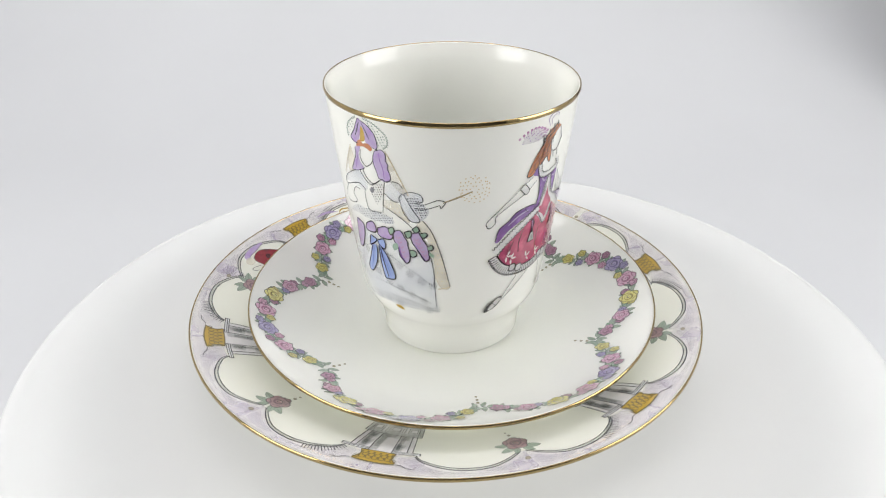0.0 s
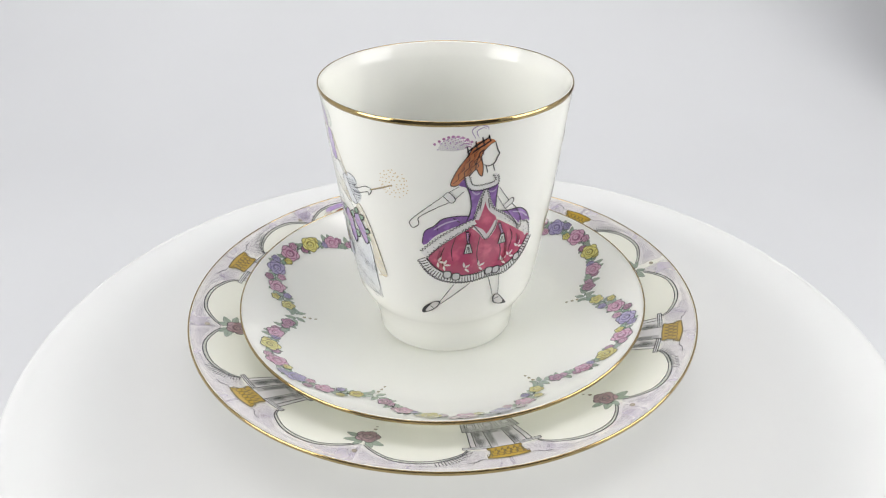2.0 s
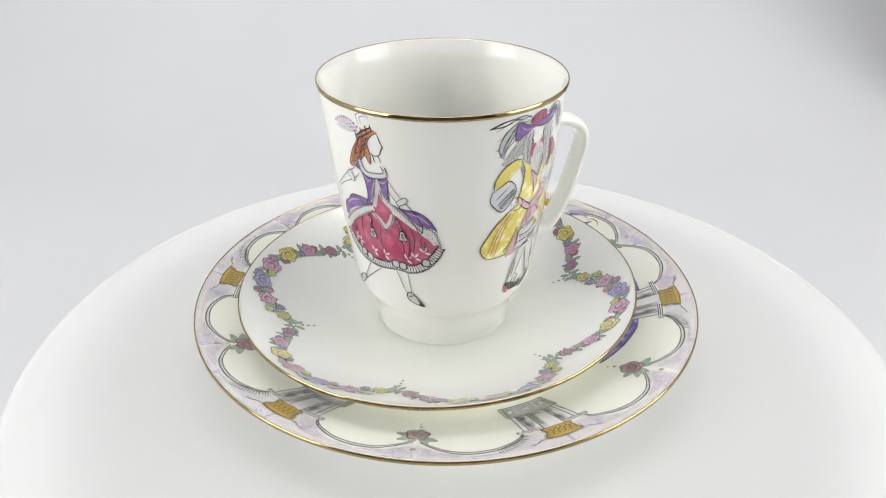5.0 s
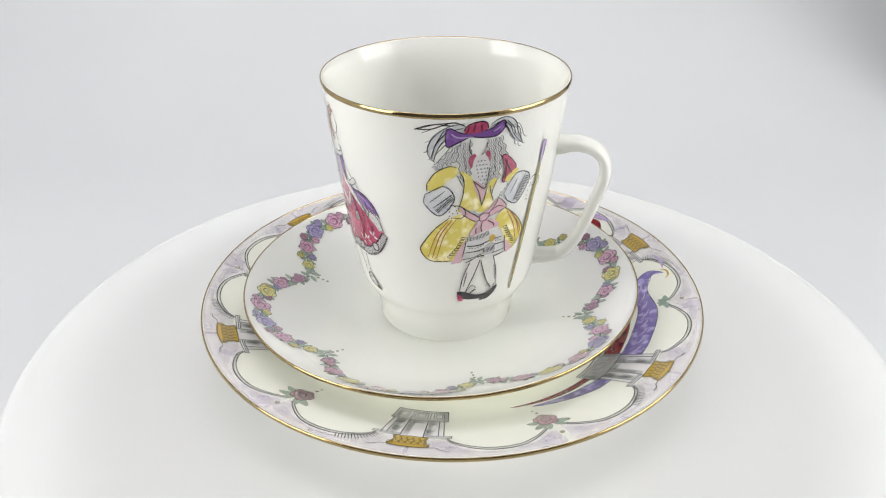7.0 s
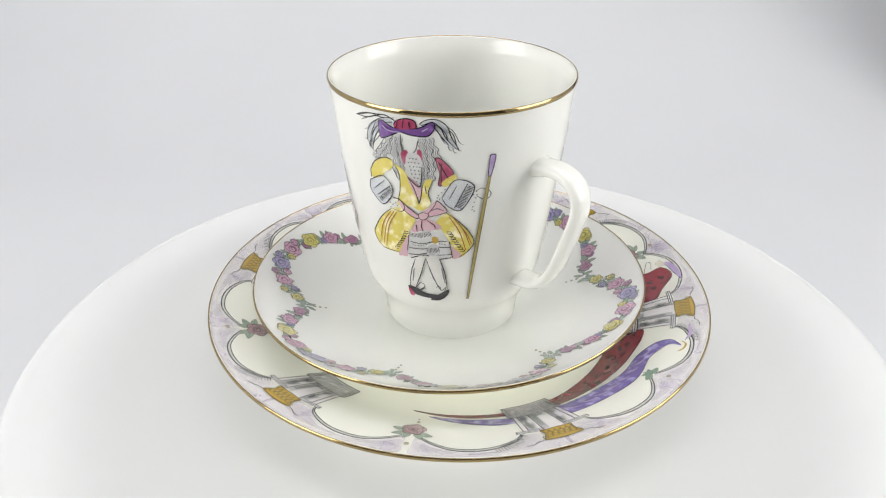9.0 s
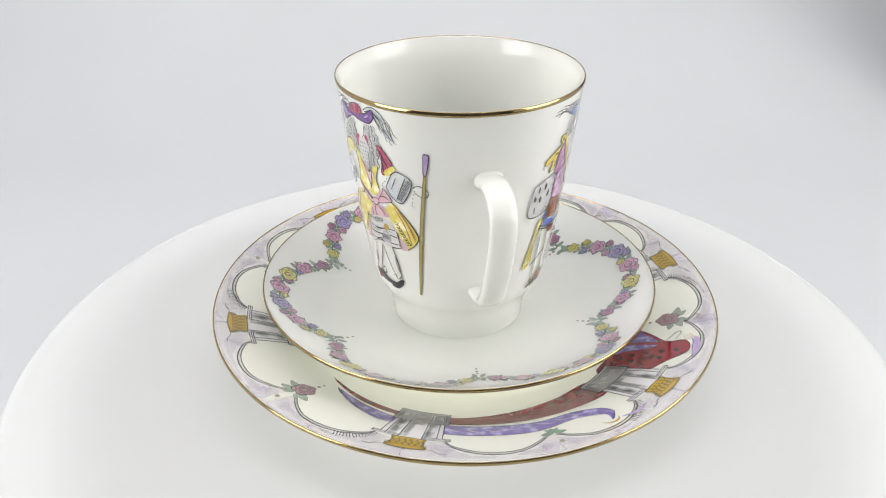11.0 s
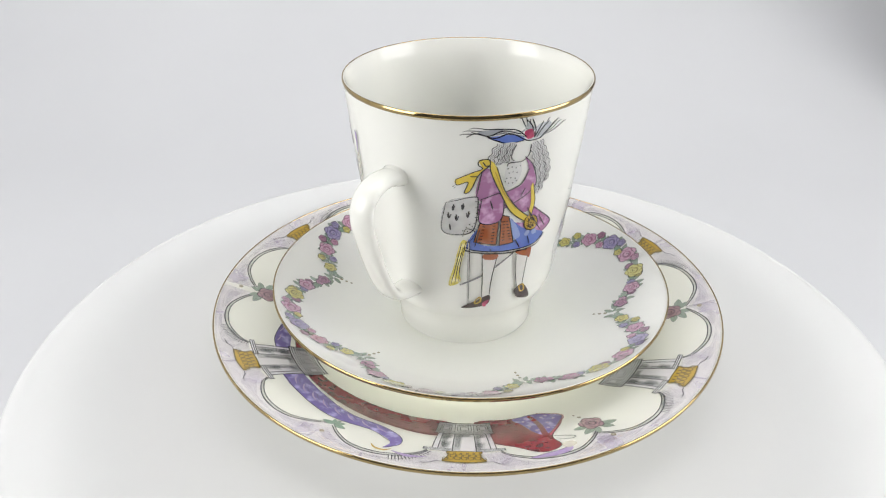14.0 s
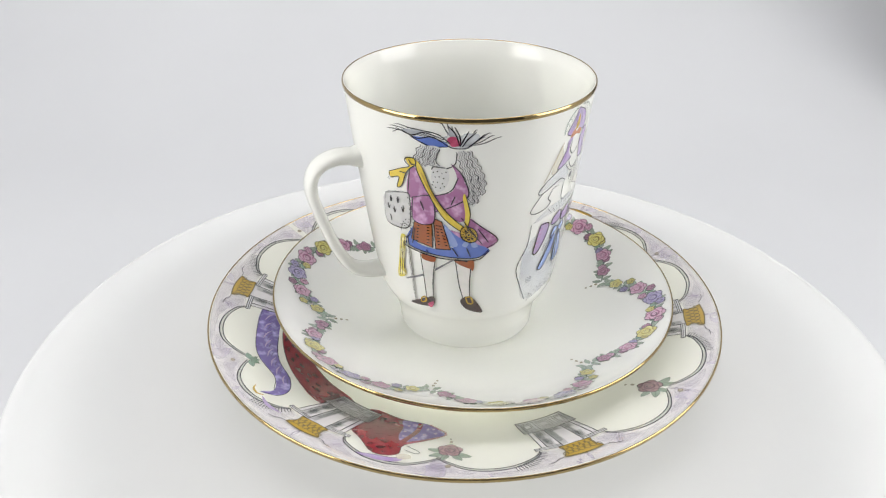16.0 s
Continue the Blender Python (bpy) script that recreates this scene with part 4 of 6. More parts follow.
    b.line("ink", [(-17.0, 59.0), (-16.0, 63.3), (-13.2, 65.4), (-10.7, 68.0), (-6.4, 68.9), (-2.9, 68.6)], 0.36)
    b.line("ink", [(4.6, 69.6), (8.6, 68.4), (13.0, 68.0), (16.4, 65.5), (18.6, 61.8)], 0.36)
    b.line("ink", [(-12.4, 65.6), (-12.2, 63.7)], 0.28)
    b.line("ink", [(-7.8, 68.3), (-5.9, 66.7)], 0.28)
    b.line("ink", [(-4.1, 78.3), (-3.2, 75.5), (-2.8, 71.0), (-3.9, 67.0)], 0.36)
    b.line("ink", [(4.7, 77.9), (4.5, 73.8), (4.6, 70.0)], 0.36)
    b.line("ink", [(-10.3, 57.7), (-11.4, 54.1), (-10.7, 50.1)], 0.28)
    b.line("ink", [(-7.0, 61.3), (-8.1, 56.6), (-7.8, 52.5)], 0.28)
    b.line("ink", [(0.4, 61.2), (-0.2, 54.6), (0.7, 49.6)], 0.28)
    b.line("ink", [(6.8, 58.1), (7.9, 53.9), (7.6, 49.7)], 0.28)
    b.line("ink", [(10.7, 61.1), (11.8, 57.7), (11.0, 52.9)], 0.28)
    b.line("ink", [(13.5, 58.3), (14.0, 55.0)], 0.28)
    b.on("lace_trim")
    b.line("lace", [(-16.8, 54.5), (-11.5, 60.0), (-6.1, 63.9), (-1.4, 66.6)], 3.05)
    b.line("lace", [(-1.0, 67.0), (-0.1, 71.7), (1.1, 77.0)], 2.15)
    b.line("lace", [(1.1, 77.0), (3.1, 70.7), (6.8, 67.3), (10.6, 64.3), (13.7, 61.2)], 2.15)
    b.line("lace", [(14.7, 61.4), (17.2, 60.1), (18.7, 56.5)], 3.59)
    b.zigzag("ink", [(-17.5, 55.9), (-11.8, 61.4), (-6.0, 65.4), (-1.6, 67.7)], 0.28, 1.1)
    b.zigzag("ink", [(-16.2, 53.0), (-10.9, 58.8), (-5.9, 62.6), (-1.4, 65.4)], 0.28, 1.1)
    b.zigzag("ink", [(-1.7, 67.3), (-0.7, 71.6), (0.8, 77.4)], 0.26, 0.9)
    b.zigzag("ink", [(1.7, 77.1), (3.7, 70.8), (7.4, 67.7), (14.4, 60.7)], 0.26, 0.9)
    b.zigzag("ink", [(14.3, 62.7), (17.8, 61.2), (19.7, 55.9)], 0.26, 1.0)
    b.line("lace", [(-1.8, 64.6), (0.4, 62.8), (2.4, 60.4), (4.3, 63.0), (5.2, 65.8)], 1.79)
    b.zigzag("ink", [(-1.9, 65.3), (0.4, 62.0), (2.4, 59.5), (4.6, 62.6), (5.5, 65.8)], 0.22, 0.56)
    b.line("lace", [(-4.3, 82.3), (-3.6, 79.5), (-2.1, 78.2), (0.9, 78.3), (4.3, 79.3), (3.4, 82.2)], 1.61)
    b.zigzag("ink", [(-4.9, 82.3), (-4.2, 78.9), (-2.3, 77.4), (0.9, 77.4), (4.6, 78.6), (4.3, 82.0)], 0.26, 0.8)
    b.zigzag("ink", [(-3.6, 82.5), (-3.0, 80.0), (-1.9, 79.0), (0.9, 79.1), (3.8, 80.0), (2.8, 82.2)], 0.22, 0.7)
    b.on("ruffle")
    rim = [(-17.3, 53.0), (-15.0, 48.9), (-10.8, 46.1), (-5.4, 45.1), (-0.2, 45.3), (4.8, 46.1), (9.8, 45.9), (14.4, 47.9), (17.8, 51.3), (20.1, 55.2)]
    b.line("lace", rim, 2.9, 0)
    b.hatch("ink", rim, 0.3, 0.95, 2.9)
    b.zigzag("ink", [(-15.9, 53.4), (-13.3, 49.9), (-9.4, 47.6), (-5.3, 46.6), (-0.1, 46.7), (4.8, 47.6), (9.7, 47.3), (14.0, 49.4), (16.8, 52.4), (19.0, 55.8)], 0.36, 0.5)
    b.zigzag("ink", [(-18.6, 52.4), (-16.1, 48.2), (-11.8, 45.0), (-5.5, 43.8), (-0.3, 44.0), (4.8, 44.8), (10.2, 44.5), (15.2, 46.7), (18.8, 50.6), (20.9, 55.0)], 0.4, 0.9)
    for x, y in ((-9.4, 47.2), (-6.6, 46.3), (4.4, 47.0), (7.0, 46.8), (15.0, 49.2)):
        b.fill("ink", [(x - 1.2, y - 1.3), (x + 1.2, y - 1.3), (x + 1.2, y + 1.2), (x - 1.2, y + 1.2)])
        b.fill("lace", [(x - 0.9, y - 1.0), (x + 0.9, y - 1.0), (x + 0.9, y + 0.9), (x - 0.9, y + 0.9)])
    b.on("")
    for x, y, turn in ((-12.4, 52.2, -0.6), (-10.6, 50.9, -0.5), (-4.0, 49.4, 0.1), (0.6, 49.5, 0.0), (8.6, 49.7, 0.2), (11.4, 50.8, 0.5), (14.6, 53.2, 0.7)):
        for k in (-0.9, 0.5, 1.6):
            d = (math.cos(turn + k), math.sin(turn + k))
            b.fill("white", [(x + 0.2 * d[0], y + 0.2 * d[1]), (x + 1.2 * d[0] - 0.4 * d[1], y + 1.2 * d[1] + 0.4 * d[0]), (x + 2.3 * d[0], y + 2.3 * d[1]), (x + 1.2 * d[0] + 0.4 * d[1], y + 1.2 * d[1] - 0.4 * d[0])])
    for name, top, low in (("tassel", (-3.6, 63.3), (-3.1, 58.6)), ("tassel#2", (6.2, 64.6), (7.8, 60.3))):
        b.on(name)
        b.line("ink", [top, low], 1.0, 0.1)
        b.dots("pinkish", [(top[0] + (low[0] - top[0]) * k / 6, top[1] + (low[1] - top[1]) * k / 6) for k in range(1, 6)], 0.34)
        x, y = low
        b.fill("ink", [(x - 0.7, y), (x + 0.7, y), (x + 1.6, y - 3.6), (x - 1.4, y - 3.7)], False)
        b.fill("lace", [(x - 0.45, y - 0.3), (x + 0.45, y - 0.3), (x + 1.25, y - 3.35), (x - 1.05, y - 3.45)], False)
        for k in (-0.5, 0.1, 0.7):
            b.line("ink", [(x + 0.3 * k, y - 0.9), (x + k, y - 3.4)], 0.24)
    b.on("sleeve")
    b.line("ink", [(-6.4, 79.1), (-10.6, 76.0), (-19.5, 67.6), (-20.1, 65.1), (-19.1, 64.5), (-17.6, 66.0), (-17.4, 68.4), (-12.4, 72.0), (-8.0, 74.5), (-4.9, 77.5)], 0.28)
    b.fill("lace", [(-10.6, 76.0), (-9.2, 77.3), (-7.3, 75.0), (-8.4, 73.7)])
    b.line("ink", [(-10.6, 76.0), (-9.2, 77.3), (-7.3, 75.0), (-8.4, 73.7), (-10.6, 76.0)], 0.28)
    b.on("sleeve#2")
    b.line("ink", [(5.0, 77.5), (7.9, 73.0), (12.4, 67.3), (14.5, 62.2), (13.4, 60.4), (11.8, 63.8), (7.4, 69.8), (4.6, 74.6)], 0.28)
    b.fill("lace", [(6.9, 70.8), (9.5, 72.7), (10.2, 71.2), (7.7, 69.5)])
    b.line("ink", [(6.9, 70.8), (9.5, 72.7), (10.2, 71.2), (7.7, 69.5), (6.9, 70.8)], 0.28)
    b.on("hosiery")
    b.line("ink", [(-7.1, 43.4), (-11.7, 36.4)], 0.28)
    b.line("ink", [(-1.8, 43.4), (-11.9, 35.0)], 0.28)
    b.on("shoe")
    b.fill("ink", [(-18.5, 31.1), (-17.5, 33.6), (-13.5, 36.3), (-11.7, 35.9), (-13.7, 32.9), (-17.1, 31.0)])
    b.fill("white", [(-16.9, 32.4), (-14.1, 35.8), (-12.2, 35.6), (-14.0, 33.2), (-16.4, 31.6)])
    b.line("ink", [(-15.6, 34.4), (-14.2, 33.2)], 0.3)
    b.on("hosiery")
    b.line("ink", [(4.4, 44.7), (7.0, 36.2)], 0.28)
    b.line("ink", [(8.5, 44.6), (9.3, 35.6)], 0.28)
    b.on("shoe#2")
    b.fill("ink", [(7.3, 35.7), (9.3, 36.1), (11.8, 33.4), (14.0, 30.6), (11.1, 31.1), (7.9, 32.8)])
    b.fill("white", [(7.8, 35.4), (9.2, 35.8), (11.4, 33.3), (12.0, 31.7), (10.6, 31.7), (8.2, 33.1)])
    b.line("ink", [(8.0, 34.2), (9.9, 34.8)], 0.3)
    b.on("hair")
    for x0, y0, x1, y1 in ((-2.8, 90.6, -7.6, 80.2), (-1.6, 90.8, -6.0, 81.0), (-0.6, 90.6, -4.2, 82.6), (0.0, 90.8, -2.0, 84.6)):
        b.line("brown", [(x0 + (x1 - x0) * k / 7 + 0.35 * (-1) ** k, y0 + (y1 - y0) * k / 7) for k in range(8)], 0.26, 0.2)
    b.line("rust", [(-3.3, 90.1), (-5.0, 86.4), (-6.4, 83.0)], 0.45)
    b.line("rust", [(-1.9, 89.9), (-3.2, 86.3), (-4.3, 83.0)], 0.45)
    b.on("")
    b.line("lilac", [(-2.8, 77.4), (-1.6, 76.1), (-0.7, 76.5)], 0.54)
    b.line("lilac", [(2.0, 76.7), (3.2, 76.4), (4.1, 77.1)], 0.54)
    b.line("lilac", [(-13.3, 64.2), (-10.1, 66.6), (-6.5, 67.8)], 0.54)
    b.line("lilac", [(10.5, 67.5), (13.8, 66.3), (16.6, 63.9)], 0.54)
    b.line("plum", [(-11.5, 56.6), (-12.5, 53.0)], 0.63)
    b.line("plum", [(9.1, 60.4), (9.9, 54.6), (9.3, 49.6)], 0.63)
    b.line("plum", [(14.9, 57.3), (14.7, 54.0)], 0.63)
    b.line("ink", [(-2.5, 62.9), (-3.4, 59.1)], 0.28)
    b.line("ink", [(0.1, 74.0), (-0.3, 70.5)], 0.28)
    b.line("ink", [(1.9, 74.1), (2.6, 70.7)], 0.28)
    b.on("lace_trim")
    b.dots("grey", [(-15.3, 55.8), (-13.4, 57.8), (-11.6, 59.3), (-10.0, 60.7), (-8.4, 61.8), (-6.5, 63.0), (-4.8, 64.1), (-3.1, 65.0), (8.0, 65.7), (9.6, 64.4), (11.3, 63.1), (12.6, 61.9), (15.8, 60.4), (17.3, 58.9), (18.1, 57.3), (16.2, 58.7)], 0.20)
    b.on("plume")
    b.dots("lilac", [(-11.8, 91.1), (-10.9, 93.0), (-9.6, 94.1), (-8.0, 94.8), (-6.4, 94.5), (-5.2, 93.6), (-4.4, 92.7), (-10.0, 92.5), (-8.7, 93.4), (-7.2, 93.3), (-6.0, 92.5), (-9.5, 91.6), (-7.9, 92.0), (-6.9, 91.3)], 0.20)


def draw_yellow_coat(b):
    b.on("hat")
    plume_strands(b, (-6.0, 95.2), ((-18.4, 94.4), (-16.4, 93.6), (-15.8, 90.6), (-16.2, 87.4), (-15.0, 85.2), (-13.6, 83.6)), 1.6, 0.26)
    plume_strands(b, (2.4, 95.2), ((12.2, 87.4), (11.0, 86.8), (12.8, 89.4), (9.6, 87.6)), 2.4, 0.26)
    b.fill("feather", [(-14.5, 91.2), (-11.8, 94.4), (-6.2, 96.4), (-5.4, 94.1), (-9.2, 91.9), (-12.1, 89.1), (-13.5, 84.8), (-14.9, 86.1)])
    b.fill("feather", [(1.2, 95.5), (3.2, 97.0), (6.0, 97.2), (8.4, 95.3), (9.5, 91.9), (11.2, 88.4), (9.2, 88.7), (7.0, 90.8), (5.9, 93.5), (3.1, 94.7)])
    b.line("ink", [(-18.2, 94.7), (-14.0, 94.9), (-8.7, 96.9), (-5.3, 95.7)], 0.37)
    b.line("ink", [(-18.2, 94.7), (-14.6, 96.1), (-9.4, 96.9)], 0.28)
    b.line("ink", [(-5.5, 96.5), (-9.5, 95.7), (-13.6, 92.2), (-15.1, 87.5), (-13.2, 84.1)], 0.28)
    b.line("ink", [(-6.0, 95.1), (-9.7, 93.9), (-12.7, 90.3), (-14.2, 85.7)], 0.28)
    b.line("ink", [(-6.7, 93.9), (-9.5, 92.6), (-12.1, 89.1), (-13.5, 84.8)], 0.28)
    b.line("ink", [(1.2, 95.5), (3.2, 97.0), (6.0, 97.2), (8.4, 95.3), (9.5, 91.9), (11.4, 88.0)], 0.28)
    b.line("ink", [(1.8, 95.2), (4.3, 96.1), (6.7, 94.6), (8.1, 91.5), (10.9, 88.0)], 0.28)
    b.line("ink", [(2.6, 95.0), (4.8, 95.1), (6.4, 92.8), (8.7, 89.4)], 0.28)
    b.on("wig")
    b.fill("lace", [(-6.7, 90.4), (-4.4, 91.6), (-4.0, 88.1), (-3.9, 84.6), (-3.7, 78.8), (-4.7, 77.9), (-5.8, 82.1), (-7.7, 83.4), (-10.3, 82.8), (-13.1, 81.6), (-11.2, 84.3), (-8.0, 86.9)])
    b.fill("lace", [(0.7, 91.3), (3.0, 91.6), (4.6, 87.2), (6.0, 84.8), (4.3, 82.8), (4.4, 78.5), (2.6, 77.2), (1.8, 81.9), (1.5, 87.6)])
    for lock, size in ((((-6.2, 90.8), (-8.4, 87.2), (-11.0, 84.4), (-13.4, 81.8)), 2.5), (((-5.4, 90.6), (-7.0, 87.0), (-9.0, 84.8), (-9.6, 82.8)), 2.3), (((-5.6, 90.2), (-6.2, 86.0), (-5.6, 82.0), (-5.2, 77.6)), 2.4),
                       (((-4.6, 90.6), (-4.6, 86.4), (-4.2, 82.4), (-4.4, 78.4)), 2.0), (((3.4, 91.2), (4.8, 87.6), (5.8, 84.6), (5.2, 82.0)), 2.5), (((2.4, 91.0), (3.4, 86.6), (4.0, 82.4), (4.2, 77.2)), 2.5),
                       (((1.6, 91.0), (2.0, 86.2), (2.6, 82.0), (2.4, 77.4)), 2.0)):
        b.locks("lace", lock, size)
    b.on("hat")
    b.fill("violet", [(-10.2, 94.8), (-8.9, 95.1), (-6.4, 93.6), (-2.7, 93.6), (1.5, 94.5), (4.3, 96.4), (5.3, 95.8), (4.9, 93.8), (3.1, 91.9), (-1.0, 91.8), (-4.0, 92.3), (-7.0, 90.7), (-9.9, 89.3), (-10.3, 91.7)])
    b.line("ink", [(-10.2, 94.8), (-8.9, 95.1), (-6.4, 93.6), (-2.7, 93.6), (1.5, 94.5), (4.3, 96.4), (5.3, 95.8), (4.9, 93.8), (3.1, 91.9), (-1.0, 91.8), (-4.0, 92.3), (-7.0, 90.7), (-9.9, 89.3), (-10.3, 91.7), (-10.2, 94.8)], 0.37)
    b.fill("crimson", [(-5.7, 94.4), (-4.6, 96.0), (-1.9, 96.9), (0.1, 96.4), (0.6, 94.5), (-2.7, 93.4), (-5.2, 93.5)])
    b.line("ink", [(-5.7, 94.4), (-4.6, 96.0), (-1.9, 96.9), (0.1, 96.4), (0.6, 94.5)], 0.37)
    b.line("ink", [(-2.8, 96.5), (-3.3, 93.7)], 0.28)
    b.on("")
    b.line("ink", [(-4.0, 91.6), (-4.0, 87.8), (-2.3, 85.6), (-0.1, 87.0), (0.7, 90.3)], 0.28)
    b.fill("crimson", [(-4.2, 85.6), (-2.4, 86.7), (-2.4, 83.1), (-3.8, 82.5)])
    b.fill("crimson", [(0.4, 87.1), (1.6, 86.9), (1.6, 83.7), (0.5, 83.2)])
    b.fill("lace", [(-2.5, 85.6), (0.4, 86.0), (1.7, 82.6), (1.3, 75.5), (-1.8, 77.7), (-3.2, 80.4)])
    b.fill("yellow", [(-15.5, 77.1), (-13.2, 80.8), (-9.9, 82.9), (-7.4, 82.8), (-7.3, 80.2), (-10.1, 77.7), (-11.9, 75.6), (-15.0, 74.6)])
    b.fill("yellow", [(-6.8, 81.5), (-3.6, 79.6), (-2.0, 75.4), (0.0, 69.6), (0.2, 66.5), (-2.5, 67.6), (-6.8, 67.4), (-5.5, 73.2), (-5.4, 78.5)])
    b.fill("yellow", [(1.9, 76.7), (4.4, 77.7), (3.0, 73.1), (3.6, 69.3), (0.5, 66.5), (0.2, 69.2)])
    b.fill("yellow", [(-9.3, 65.2), (-4.7, 66.4), (-1.4, 63.0), (-4.0, 57.6), (-4.8, 52.4), (-8.4, 48.8), (-15.4, 48.9), (-18.3, 52.9), (-16.4, 57.0), (-13.2, 61.5)])
    b.fill("yellow", [(8.0, 66.4), (11.2, 63.7), (14.5, 59.8), (16.6, 55.5), (15.2, 52.3), (12.1, 49.5), (9.2, 55.0), (6.6, 59.9), (4.7, 62.2)])
    b.line("ink", [(-15.5, 77.1), (-13.2, 80.8), (-9.9, 82.9), (-7.4, 82.8)], 0.37)
    b.line("ink", [(-15.5, 77.1), (-15.5, 74.5)], 0.37)
    b.line("ink", [(-9.3, 65.2), (-13.2, 61.5), (-16.4, 57.0), (-18.3, 52.9), (-15.4, 48.9), (-8.4, 48.8)], 0.37)
    b.line("ink", [(8.0, 66.4), (11.2, 63.7), (14.5, 59.8), (16.6, 55.5), (15.2, 52.3), (12.1, 49.5)], 0.37)
    b.line("ink", [(-6.8, 81.5), (-5.4, 78.5), (-5.5, 73.2), (-6.7, 68.2)], 0.28)
    b.line("ink", [(-7.3, 80.2), (-5.6, 76.2)], 0.28)
    b.line("ink", [(4.4, 77.7), (3.0, 73.1), (3.6, 70.1)], 0.28)
    b.line("rust", [(-8.4, 64.6), (-12.0, 58.6), (-14.6, 50.1)], 0.37)
    b.line("rust", [(9.9, 64.9), (13.2, 59.9), (15.4, 53.9)], 0.37)
    b.line("rust", [(8.9, 64.9), (12.0, 59.2), (14.1, 52.3)], 0.37)
    for edge, way in ((((-4.2, 57.4), (-5.8, 53.8), (-8.8, 49.7)), -1), (((8.1, 59.0), (9.9, 55.9), (12.4, 51.8)), 1)):
        for q, _ in b.walk_along(edge, 1.15):
            x, y = float(q[0]), float(q[1])
            b.line("ink", [(x, y + 0.35), (x + way * 1.1, y + 0.45), (x + way * 1.5, y), (x + way * 1.1, y - 0.4), (x, y - 0.3)], 0.24, 0.2)
    b.fill("pink", [(-2.8, 77.9), (0.6, 75.4), (0.7, 71.3), (-0.9, 71.8)])
    b.fill("pink", [(-8.5, 48.3), (-4.0, 56.7), (-4.9, 48.9), (-6.9, 47.9)])
    b.fill("pink", [(6.3, 59.9), (8.6, 55.0), (12.7, 50.7), (9.9, 49.2), (7.9, 55.8)])
    b.line("ink", [(-2.8, 77.9), (-1.1, 74.0), (0.1, 69.2)], 0.28)
    b.line("ink", [(1.4, 75.5), (0.7, 71.3), (0.0, 68.8)], 0.28)
    b.on("sash")
    b.fill("pink", [(-6.5, 69.8), (-4.5, 68.0), (-0.6, 64.8), (0.0, 63.7), (-2.0, 63.7), (-5.4, 66.2)])
    b.fill("pink", [(1.1, 65.8), (3.5, 68.5), (5.5, 70.6), (8.3, 67.2), (6.7, 66.0), (2.7, 64.5)])
    b.fill("pink", [(-0.4, 65.2), (1.2, 66.0), (2.8, 65.3), (1.7, 63.5), (0.0, 63.4)])
    b.fill("pink", [(-0.3, 63.2), (-2.7, 59.5), (-2.1, 58.0), (3.2, 59.6), (6.6, 60.8), (4.0, 63.4), (2.0, 63.6)])
    b.line("ink", [(-6.5, 69.8), (-4.5, 68.0), (-0.6, 64.8)], 0.28)
    b.line("ink", [(-5.4, 66.2), (-2.0, 63.7), (0.0, 63.6)], 0.28)
    b.line("ink", [(2.5, 65.6), (4.8, 69.0), (5.5, 70.6), (8.3, 67.2), (6.7, 66.0), (2.7, 64.5)], 0.28)
    b.line("ink", [(-0.4, 65.2), (1.2, 66.0), (2.8, 65.3), (1.7, 63.5), (0.0, 63.4), (-0.4, 65.2)], 0.28)
    b.on("")
    b.fill("crimson", [(5.2, 85.1), (6.9, 84.8), (10.1, 80.2), (7.4, 76.4), (5.9, 76.3), (6.3, 80.1)])
    b.line("ink", [(5.2, 85.1), (6.9, 84.8), (10.1, 80.2), (7.4, 76.4), (5.9, 76.3), (6.3, 80.1), (5.2, 85.1)], 0.28)
    b.fill("yellow", [(6.8, 77.1), (10.1, 79.8), (11.0, 78.7), (8.0, 75.7)])
    b.fill("blue_pale", [(6.8, 71.8), (10.7, 78.0), (15.9, 75.4), (12.4, 67.6), (8.6, 68.8)])
    b.line("ink", [(6.8, 71.8), (10.7, 78.0), (15.9, 75.4), (12.4, 67.6), (8.6, 68.8), (6.8, 71.8)], 0.37)
    b.hatch("ink", [(15.0, 75.5), (13.2, 71.8), (11.4, 68.2)], 0.30, 0.52, 2.32)
    b.line("ink", [(14.0, 76.7), (10.4, 68.2)], 0.37)
    b.fill("blue_pale", [(-16.1, 73.5), (-10.7, 76.4), (-8.2, 71.7), (-10.7, 66.7), (-13.3, 66.3), (-16.3, 70.0)])
    b.line("ink", [(-16.1, 73.5), (-10.7, 76.4), (-7.9, 71.8), (-12.0, 66.1), (-16.3, 70.0), (-16.1, 73.5)], 0.37)
    b.hatch("ink", [(-8.5, 72.4), (-10.7, 69.9), (-12.9, 67.6)], 0.30, 0.46, 1.97)
    b.line("ink", [(-8.7, 73.5), (-13.8, 68.9)], 0.37)
    b.line("ink", [(-9.1, 69.9), (-5.9, 69.2), (-4.5, 66.8), (-5.9, 65.0), (-8.5, 65.4)], 0.28)
    b.line("ink", [(16.3, 73.9), (18.1, 74.8), (20.6, 73.3), (20.5, 71.4), (18.7, 70.9), (16.7, 72.2)], 0.28)
    b.on("staff")
    b.line("olive_dark", [(20.1, 79.0), (18.0, 58.6), (15.5, 31.9)], 1.39)
    b.line("olive", [(20.1, 79.0), (18.0, 58.6), (15.5, 32.1)], 0.83)
    b.fill("lilac", [(19.8, 85.6), (20.6, 85.8), (21.4, 85.0), (20.5, 79.2), (19.6, 79.3)])
